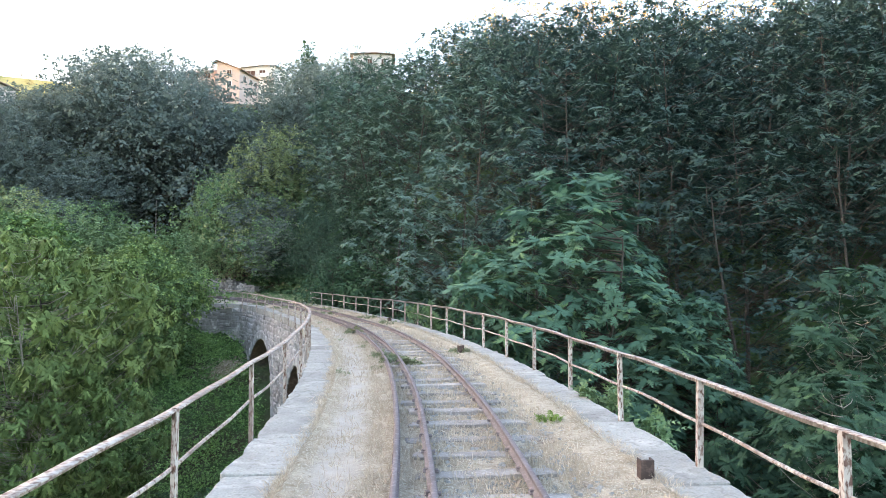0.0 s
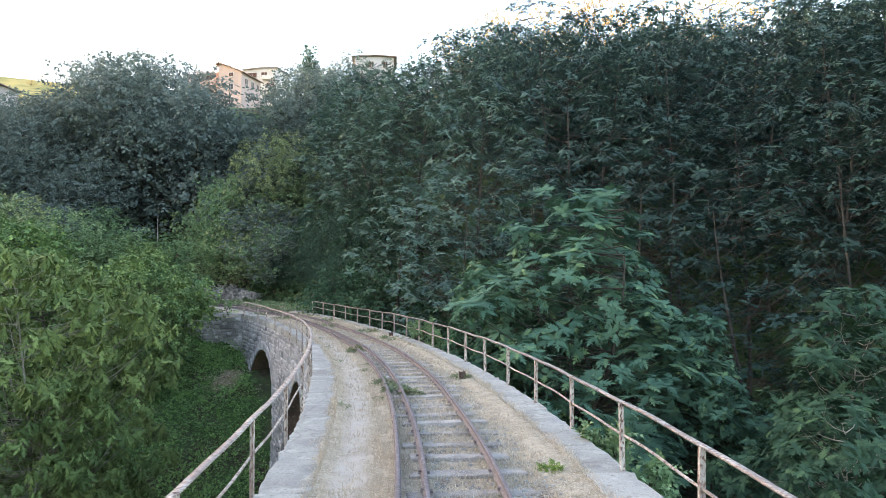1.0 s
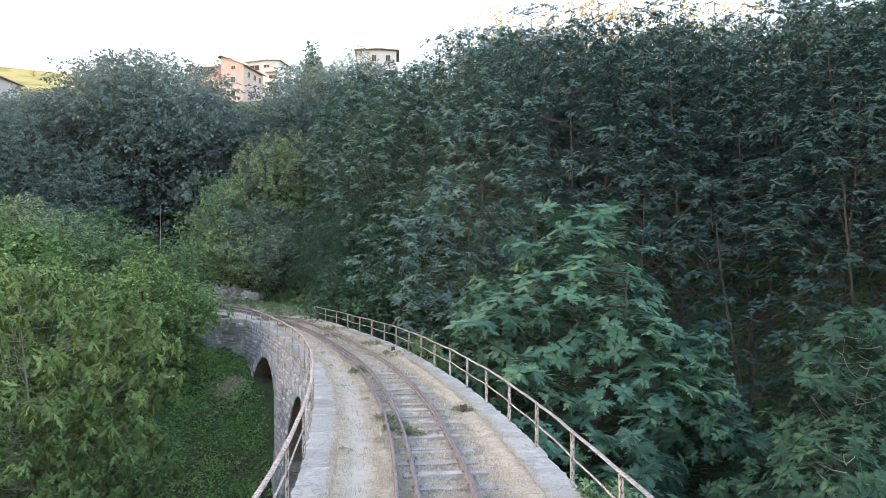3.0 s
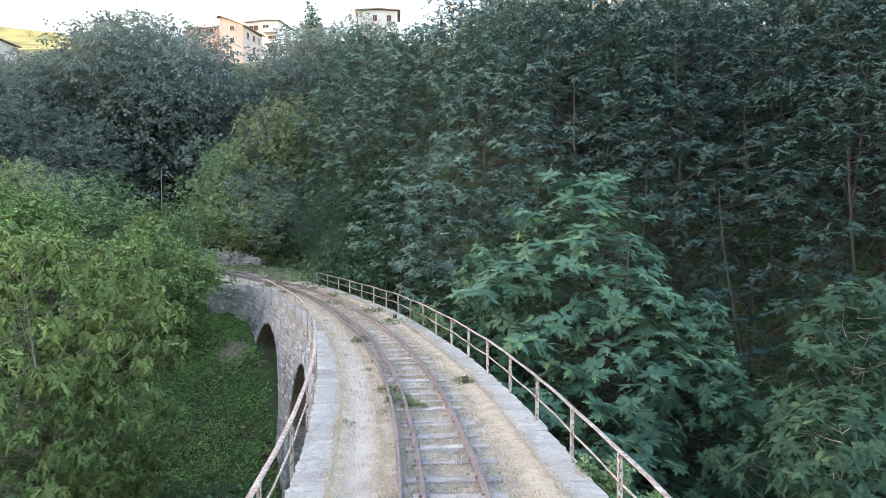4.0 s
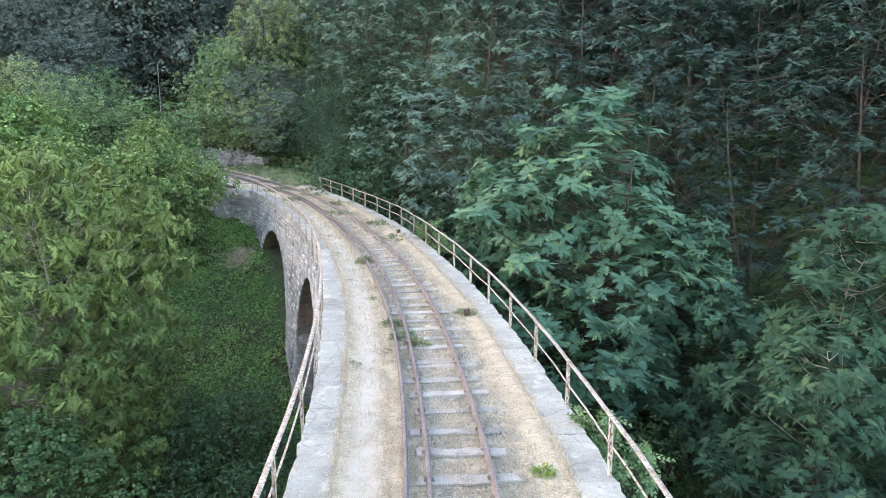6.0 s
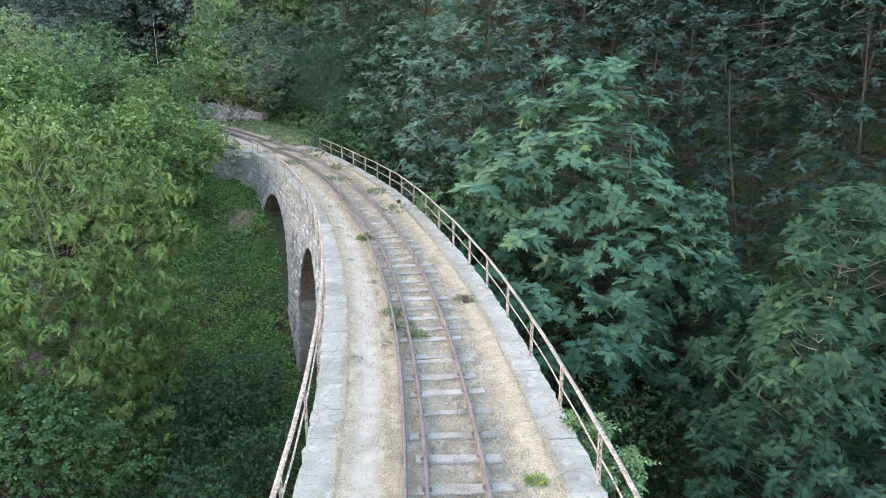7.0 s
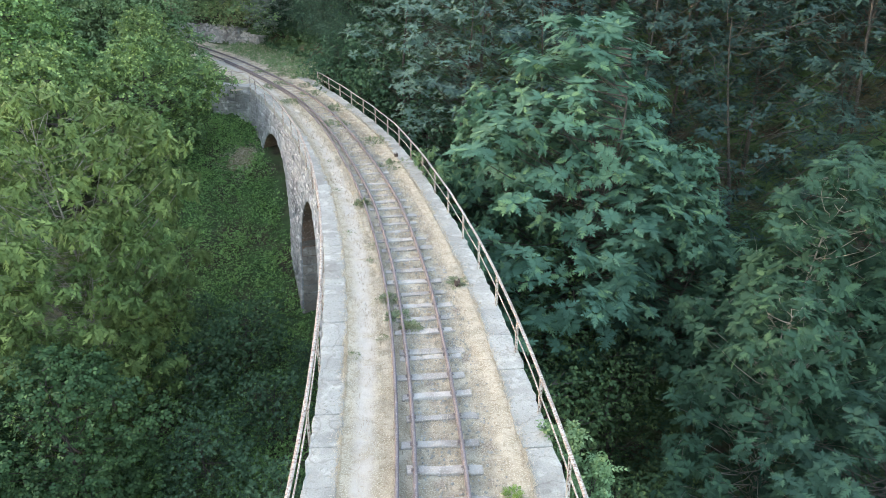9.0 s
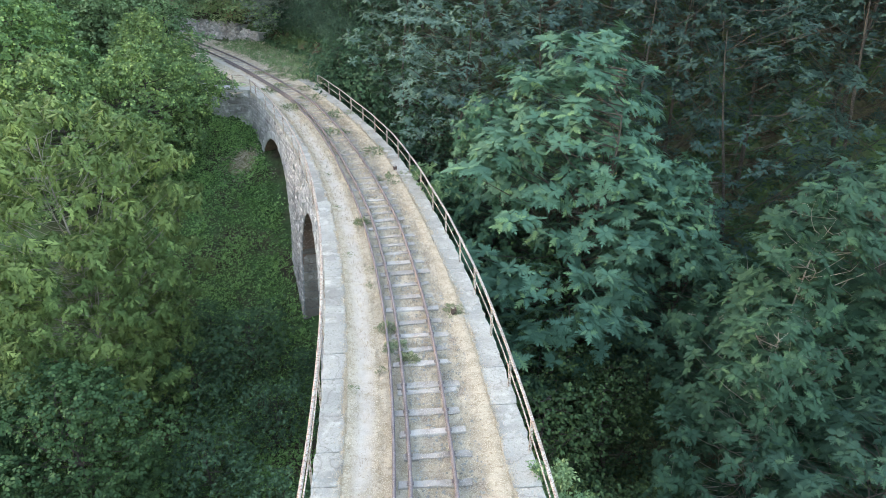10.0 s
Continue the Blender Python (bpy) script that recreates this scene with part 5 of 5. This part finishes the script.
for k, (s, off, r) in enumerate(((11.9, -1.6, 0.16), (12.6, -0.86, 0.15), (17.2, -0.86, 0.24), (18.3, -0.8, 0.2), (19.6, -1.52, 0.22), (24.2, -1.5, 0.2), (28.4, -1.45, 0.24))):
    tuft("weed", "faded grey-green grass tuft beside the trodden path", frame_at(s, off, -0.055), r, 0.07, 26, "blade", LEAF_GREY, 0.3, 200 + k)
patches = []
for k, (s, off) in enumerate(((35, 0.1), (38.5, 1.2), (41, -0.9), (43, 0.9), (45.5, 1.4), (47, -0.2), (48.5, 1.8), (50, 0.9), (51, 2.2), (52.5, 1.7), (54, 2.4), (55.5, 1.9), (57, 2.6), (46, -1.3), (31, 1.3), (27, 1.45), (52, 0.2), (49.5, 2.6), (53.5, 3.0), (56, 3.0))):
    v, q = tuft("weed", "", None, 0.75, 0.1, 120, "weed", None, 1.1, 30 + k)
    m = np.array(frame_at(s, off, -0.08))
    patches.append((v @ m[:3, :3].T + m[:3, 3], q))
v, q = merged(patches)
tagged(mesh_object("track_weeds", array_mesh("track_weeds", v, q), LEAF_GREY), "low grey-green weeds spreading over the track bed", "weeds", kind="stuff")


def deck_bush(label, s, off, z, radius, high, seed):
    thing = tagged(new("shrub"), label, "shrub", "shrubs on the parapet")
    rg = np.random.default_rng(seed)
    stems, leaves = [], []
    for k in range(11):
        a = rg.uniform(0, 2 * np.pi)
        tip = np.array([math.cos(a) * radius * rg.uniform(0.3, 1), math.sin(a) * radius * rg.uniform(0.3, 1), high * rg.uniform(0.5, 1)])
        stems.append(tube([(0, 0, -0.3), tip * [0.4, 0.4, 0.6], tip], [0.014, 0.01, 0.004], 4))
        n = 18
        t = rg.uniform(0.35, 1.0, (n, 1))
        pos = tip * np.array([0.4, 0.4, 0.6]) * (1 - t) + tip * t + rg.normal(size=(n, 3)) * 0.04
        leaves.append(place_sprays("weed", pos, rg.normal(size=(n, 3)) + tip, np.array([0, 0, 1.0]) + rg.normal(size=(n, 3)) * 0.4, rg.uniform(1.0, 1.8, n)))
    v, q = merged(stems)
    mesh_object("stems", array_mesh("stems", v, q), BARK, thing)
    v, q = merged(leaves)
    mesh_object("leaves", array_mesh("leaves", v, q), LEAF_PALE, thing)
    thing.matrix_basis = frame_at(s, off, z)


deck_bush("pale green shrub growing out of the parapet wall", 8.7, 2.6, -0.9, 0.45, 1.15, 1)
deck_bush("pale green shrub growing out of the parapet wall", 8.0, 2.95, -1.3, 0.65, 1.15, 2)
deck_bush("green shrub growing out of the parapet wall", 26.0, 2.35, -0.5, 0.85, 1.35, 3)
deck_bush("green shrub growing out of the parapet wall", 24.6, 2.4, -0.6, 0.7, 1.1, 4)


# dry grass on the deck
def dry_grass():
    rg = np.random.default_rng(9)
    strips = ((-1.80, -1.52, 12000), (-1.5, -1.0, 5000), (-1.0, -0.70, 14000), (-0.62, -0.40, 9000), (-0.32, 0.54, 30000), (0.64, 1.86, 52000))
    verts = []
    for lo, hi, n in strips:
        s = 3 + 40 * rg.uniform(0, 1, n) ** 1.7
        o = rg.uniform(lo, hi, n)
        keep = wavy(s, o * 2, 2.6, 4.0) + wavy(s, o * 5, 6.0, 2.0) > -0.3
        s, o = s[keep], o[keep]
        base = on_arr(s, o, np.full(len(s), -0.07))
        ln = rg.uniform(0.04, 0.15, len(s)) * rg.uniform(0.6, 1.0, len(s))
        lean = rg.normal(size=(len(s), 3)) * [0.5, 0.5, 0.1] * rg.choice([0.5, 2.2], (len(s), 1)) + [0, 0, 0.8]
        lean /= np.linalg.norm(lean, axis=1, keepdims=True)
        a = rg.uniform(0, np.pi, len(s))
        side = np.stack([np.cos(a), np.sin(a), 0 * a], -1) * (0.002 + 0.0004 * s)[:, None]
        tip = base + lean * ln[:, None]
        mid = base + lean * ln[:, None] * 0.55 + [0, 0, 0.008]
        verts.append(np.stack([base - side, base + side, mid + side, tip], 1).reshape(-1, 3))
    for side in (-1, 1):
        n = 9000
        s = 3 + 38 * rg.uniform(0, 1, n) ** 1.6
        spill = np.abs(rg.normal(size=n)) * 0.05 * (1.2 + wavy(s, 0 * s, 2.1, 5.0) + 0.8 * wavy(s, 0 * s, 5.3, 6.0))
        o = LEFT_IN + 0.02 - spill if side < 0 else np.array([float(right_edge(q)) for q in s]) - 0.60 + spill
        base = on_arr(s, o, np.full(n, -0.015))
        tip = base + (rg.normal(size=(n, 3)) * [0.7, 0.7, 0.1] + [0, 0, 0.8]) * rg.uniform(0.03, 0.09, (n, 1))
        a = rg.uniform(0, np.pi, n)
        half = np.stack([np.cos(a), np.sin(a), 0 * a], -1) * (0.002 + 0.0004 * s)[:, None]
        verts.append(np.stack([base - half, base + half, (base + tip) / 2 + half, tip], 1).reshape(-1, 3))
    v = np.concatenate(verts)
    return array_mesh("dry_grass", v, np.arange(len(v)).reshape(-1, 4))


tagged(mesh_object("dry_grass", dry_grass(), STRAW), "dry straw-coloured grass on the track bed", "grass", kind="stuff")


# loose gravel between the sleepers
def gravel():
    rg = np.random.default_rng(10)
    n = 3000
    s, o = 3 + 32 * rg.uniform(0, 1, n) ** 1.3, rg.uniform(-0.3, 1.5, n)
    at = on_arr(s, o, np.full(n, -0.045))
    corners = np.array([(-1, -1, -1), (1, -1, -1), (1, 1, -1), (-1, 1, -1), (-0.7, -0.6, 1), (0.7, -0.7, 1), (0.6, 0.7, 1), (-0.7, 0.6, 1)])
    faces = np.array([(4, 5, 6, 7), (0, 1, 5, 4), (1, 2, 6, 5), (2, 3, 7, 6), (3, 0, 4, 7)])
    a = rg.uniform(0, 2 * np.pi, n)
    size = rg.uniform(0.008, 0.026, (n, 1, 1)) * np.array([1.2, 1, 0.6]) * rg.uniform(0.7, 1.3, (n, 8, 3))
    p = corners[None] * size
    x = p[:, :, 0] * np.cos(a)[:, None] - p[:, :, 1] * np.sin(a)[:, None]
    y = p[:, :, 0] * np.sin(a)[:, None] + p[:, :, 1] * np.cos(a)[:, None]
    v = np.stack([x, y, p[:, :, 2]], -1) + at[:, None]
    q = (np.arange(n)[:, None, None] * 8 + faces[None]).reshape(-1, 4)
    return array_mesh("gravel", v.reshape(-1, 3), q)


tagged(mesh_object("gravel", gravel(), COPING), "loose pale gravel between the sleepers", "gravel", kind="stuff")


# ---- stonework of the deck: coping slabs and face stones (pieces) ----
def slab_mesh(seed, width):
    rng = random.Random(seed)
    bm = bmesh.new()
    add_box(bm, (width, 1.0, 0.3), (0, 0, -0.15))
    bmesh.ops.subdivide_edges(bm, edges=[e for e in bm.edges if abs(e.verts[0].co.y - e.verts[1].co.y) > 0.5], cuts=5)
    for v in bm.verts:
        v.co.x += rng.uniform(-0.022, 0.022) - (0.03 * rng.random() ** 3 if v.co.x > 0 else -0.03 * rng.random() ** 3)
        v.co.z += rng.uniform(-0.012, 0.012)
        if abs(v.co.y) > 0.45:
            v.co.y += rng.uniform(-0.003, 0.003)
    bmesh.ops.bevel(bm, geom=[e for e in bm.edges if e.calc_face_angle(0) > 0.8], offset=0.014, segments=1, affect="EDGES")
    data = bpy.data.meshes.new("coping_slab")
    bm.to_mesh(data)
    bm.free()
    data.materials.append(COPING)
    return data


SLABS_L = [slab_mesh(k, LEFT_IN - LEFT_EDGE) for k in range(6)]
SLABS_R = [slab_mesh(10 + k, 0.62) for k in range(6)]
rng = random.Random(11)
for side in (-1, 1):
    s, k = DECK_START, 0
    while s < (DECK_END if side < 0 else 48.6):
        length = rng.uniform(1.0, 1.55)
        mid = s + length / 2
        off = (LEFT_EDGE + LEFT_IN) / 2 if side < 0 else float(right_edge(mid)) - 0.28
        ob = mesh_object("coping_slab", (SLABS_L if side < 0 else SLABS_R)[k % 6], COPING, viaduct)
        lean = 0.0 if side < 0 else math.degrees(math.atan((float(right_edge(s + length)) - float(right_edge(s))) / length))
        ob.matrix_basis = frame_at(mid, off, rng.uniform(-0.012, 0.012)) @ pose(0, 0, 0, rng.uniform(-0.3, 0.3), rng.uniform(-0.8, 0.8), rng.uniform(-0.3, 0.3) - lean) @ Matrix.Diagonal((1, (length - 0.012) * (1 + off / RADIUS), 1, 1))
        s += length
        k += 1


def stone_mesh(seed):
    """A rough block of unit length and height whose front bulges; y points out of the wall."""
    rng = random.Random(seed)
    bm = bmesh.new()
    back = [bm.verts.new((x, -0.06, z)) for x, z in ((-0.5, -0.5), (0.5, -0.5), (0.5, 0.5), (-0.5, 0.5))]
    rim = [bm.verts.new((v.co.x * 0.97, 0.02, v.co.z * 0.95)) for v in back]
    front = [bm.verts.new((v.co.x * rng.uniform(0.62, 0.92), rng.uniform(0.03, 0.06), v.co.z * rng.uniform(0.55, 0.9))) for v in back]
    for lo, hi in ((back, rim), (rim, front)):
        for i in range(4):
            bm.faces.new((lo[i], lo[(i + 1) % 4], hi[(i + 1) % 4], hi[i]))
    bm.faces.new(front)
    bmesh.ops.recalc_face_normals(bm, faces=bm.faces)
    data = bpy.data.meshes.new("stone")
    bm.to_mesh(data)
    bm.free()
    data.materials.append(MASONRY)
    return data


STONES = [stone_mesh(k) for k in range(10)]
STONE_V = [np.array([v.co for v in d.vertices]) for d in STONES]
STONE_Q = [np.array([list(p.vertices) for p in d.polygons]) for d in STONES]


def lay_stones(parent, places, keep, stuff_label, mat=None):
    """places: poses of stones; the first keep are pieces of their own, the rest one mesh."""
    rest = []
    for k, m in enumerate(places):
        if k < keep:
            ob = mesh_object("stone", STONES[k % 10], MASONRY, parent)
            ob.matrix_basis = m
            if mat is not None:
                ob.material_slots[0].link = "OBJECT"
                ob.material_slots[0].material = mat
        else:
            mm = np.array(m)
            rest.append((STONE_V[k % 10] @ mm[:3, :3].T + mm[:3, 3], STONE_Q[k % 10]))
    if rest:
        v, q = merged(rest)
        tagged(mesh_object("stonework", array_mesh("stonework", v, q), mat or MASONRY, parent), stuff_label, kind="stuff")


def face_stones():
    rng = random.Random(21)
    places = []
    z = -0.33
    while z > -9.6:
        h = rng.uniform(0.18, 0.40)
        zm = z - h / 2
        s = 9.0 + rng.uniform(0, 0.5)
        while s < DECK_END - 0.2:
            ln = rng.uniform(0.22, 0.7)
            m = s + ln / 2
            clear = True
            for mid, r in ARCHES:
                if abs(m - mid) < r + 0.5 + ln / 2:
                    if zm < SPRING + 0.3:
                        clear = abs(m - mid) > r + ln * 0.5
                    elif math.hypot(m - mid, zm - (CROWN_Z - r)) < r + 0.52:
                        clear = False
            if clear:
                place = frame_at(m, left_face(zm)) @ Matrix.Translation((0, 0, zm)) @ Matrix.Rotation(math.atan(-BATTER), 4, "Y") @ pose(0, 0, rng.uniform(-0.05, 0.05), 0, rng.uniform(-5, 5), 90) @ Matrix.Diagonal((ln * (1 - 2.3 / RADIUS), rng.uniform(0.5, 1.7), h * rng.uniform(0.85, 1.15), 1))
                places.append((abs(m - 30) + abs(zm + 2) * 2, place))
            s += ln
        z -= h
    places.sort(key=lambda p: p[0])
    return [p for _, p in places]


lay_stones(viaduct, face_stones(), 300, "rough grey face stones of the viaduct")

# ring stones of the arches
for mid, r in ARCHES[:3]:
    count = 26
    for k in range(count):
        a = math.pi * (k + 0.5) / count
        s, z = mid + (r + 0.25) * math.cos(a), CROWN_Z - r + (r + 0.25) * math.sin(a)
        ob = mesh_object("arch_stone", STONES[k % 10], MASONRY, viaduct)
        ob.matrix_basis = frame_at(s, left_face(z) - 0.01) @ Matrix.Translation((0, 0, z)) @ pose(0, 0, 0, 0, 0, 90) @ Matrix.Rotation(-(a - math.pi / 2), 4, "Y") @ Matrix.Diagonal((math.pi * (r + 0.25) / count * 0.97, 1.2, 0.5, 1))
    z, k = CROWN_Z - r, 0
    while z > -9.5:
        h = rng.uniform(0.34, 0.46)
        for sgn in (-1, 1):
            ob = mesh_object("arch_stone", STONES[k % 10], MASONRY, viaduct)
            ln = rng.uniform(0.4, 0.7)
            ob.matrix_basis = frame_at(mid + sgn * (r + ln / 2), left_face(z - h / 2) - 0.01) @ Matrix.Translation((0, 0, z - h / 2)) @ Matrix.Rotation(math.atan(-BATTER), 4, "Y") @ pose(0, 0, 0, 0, 0, 90) @ Matrix.Diagonal((ln, 1.2, h, 1))
            k += 1
        z -= h


# courses of large blocks on the pier sides that face along the valley
for mid, r in ARCHES[:3]:
    s, z = mid + r, CROWN_Z - r + 1.2
    while z > -9.3:
        h, off = rng.uniform(0.42, 0.6), left_face(z)
        while off < 1.7:
            ln = rng.uniform(0.7, 1.3)
            zm = z - h / 2
            over = zm - (CROWN_Z - r)
            lean = r - math.sqrt(r * r - over * over) if over > 0 else 0.0
            ob = mesh_object("pier_block", STONES[rng.randrange(10)], MASONRY, viaduct)
            ob.material_slots[0].link = "OBJECT"
            ob.material_slots[0].material = PIER_STONE
            ob.matrix_basis = frame_at(s - lean, off + ln / 2, zm) @ pose(0, 0, 0, 0, 0, 180) @ Matrix.Diagonal((ln * 0.99, rng.uniform(0.5, 0.9), h * 0.97, 1))
            off += ln
        z -= h


# ---- wing wall at the end of the deck and retaining wall beyond ----
def wall_between(name, a, b, z0, z1, thick, label, rng, part_count, mat=None, rough=1.0):
    """A stone wall from a to b (plan), its dressed face to the right of the way from a to b."""
    way = Vector((b[0] - a[0], b[1] - a[1], 0))
    length = way.length
    turn = math.atan2(way.y, way.x)
    thing = tagged(new(name), label, "wall", kind="structure")
    base = Matrix.Translation((a[0], a[1], 0)) @ Matrix.Rotation(turn, 4, "Z")
    bm = bmesh.new()
    add_box(bm, (length, thick, z1 - 0.22 - z0), (length / 2, thick / 2, (z0 + z1 - 0.22) / 2))
    core = part("wall_core", bm, MORTAR, thing)
    core.matrix_basis = base
    places, z = [], z1 - 0.02
    while z > z0 + 0.2:
        h = rng.uniform(0.2, 0.36) / (1 + 0.3 * (rough - 1))
        x = rng.uniform(0, 0.3)
        while x < length - 0.3:
            ln = rng.uniform(0.3, 0.8) / (1 + 0.5 * (rough - 1))
            places.append(base @ Matrix.Translation((x + ln / 2, 0, z - h / 2)) @ pose(0, 0, rng.uniform(-0.05, 0.05) * rough, 0, rng.uniform(-7, 7) * rough, 180) @ Matrix.Diagonal((ln, rng.uniform(0.7, 2.6), h * rng.uniform(0.85, 1.15), 1)))
            x += ln
        z -= h
    lay_stones(thing, places, part_count, "rough grey face stones", mat)
    return thing


corner = on(DECK_END - 0.3, left_face(-0.3))
wall_between("wing_wall", (corner[0] - 4.4, corner[1] + 1.6), (corner[0], corner[1]), -6.5, -0.34, 0.7, "stone wing wall closing the end of the viaduct", random.Random(3), 120)
bm = bmesh.new()
for k in range(4):
    add_box(bm, (1.12, 0.75, 0.26), (0.56 + 1.13 * k, 0.33, -0.13), bevel=0.015)
wing_cope = tagged(part("wing_coping", bm, COPING), "grey stone coping on the wing wall", "coping", kind="structure")
wing_cope.matrix_world = Matrix.Translation((corner[0] - 4.4, corner[1] + 1.6, -0.07)) @ Matrix.Rotation(math.atan2(-1.6, 4.4), 4, "Z")

pts = [on(s, off) for s, off in ((64.0, 4.6), (66.4, 3.95), (69.0, 3.1), (72.0, 2.45), (76.0, 2.3), (80.0, 2.4), (84.0, 2.5))]
for k, (a, b) in enumerate(zip(pts, pts[1:])):
    wall_between("retaining_wall", b, a, -0.4, (0.95, 1.4, 1.35, 1.25, 1.15, 1.1)[k], 1.7, "pale rubble retaining wall below a red earth bank", random.Random(40 + k), 70, RUBBLE, 2.6)


# bare earth: the bank over the retaining wall and a dry patch in the valley
def earth_sheet(name, label, xy, mat):
    z = ground_z(xy[..., 0], xy[..., 1]) + 0.05
    edge = np.minimum.reduce([np.minimum(*np.meshgrid(np.minimum(np.arange(n), n - 1 - np.arange(n)), np.minimum(np.arange(m), m - 1 - np.arange(m)), indexing="ij")) for n, m in (xy.shape[:2],)])
    z = z - np.where(edge == 0, 0.25, 0)
    tagged(mesh_object(name, grid_mesh(name, np.concatenate([xy, z[..., None]], -1)), mat), label, "earth", kind="structure")


ss, oo = np.meshgrid(np.linspace(63.5, 84, 40), np.linspace(1.5, 3.3, 7), indexing="ij")
xy = on_arr(ss, shelf_edge(ss) + oo + 0.35 * np.sin(ss * 1.7) * (oo - 1.5) / 1.8, 0 * ss)[..., :2]
earth_sheet("earth_bank", "bare reddish earth bank over the retaining wall", xy, EARTH)
aa, rr = np.meshgrid(np.linspace(-1, 1, 14), np.linspace(-1, 1, 14), indexing="ij")
sq = np.stack([aa * np.sqrt(1 - rr ** 2 / 2), rr * np.sqrt(1 - aa ** 2 / 2)], -1)
earth_sheet("earth_patch", "dry trodden patch of earth in the undergrowth", sq * [0.95, 1.0] * (1 + 0.2 * np.sin(4 * aa + 3 * rr))[..., None] + [-12.95, 42.2], DRY_EARTH)


# ---- railing that turns along the wing wall ----
wing_rail = tagged(new("railing"), "rusty white-painted iron railing on the wing wall", "railing")
wing_rail.matrix_world = wing_cope.matrix_world.copy()
wing_post = angle_post(0.88, 0.2)
for x in (0.35, 1.85, 3.3):
    p = mesh_object("post", wing_post, PAINT, wing_rail)
    p.matrix_basis = pose(x, 0.08, 0, 0, 0, 90)
for name, z, wide in (("top_rail", 0.88, 0.06), ("mid_rail", 0.44, 0.034)):
    bm = bmesh.new()
    add_box(bm, (4.5, wide, 0.034), (2.3, 0.08, z), bevel=0.006)
    part(name, bm, RAIL_PAINT, wing_rail)
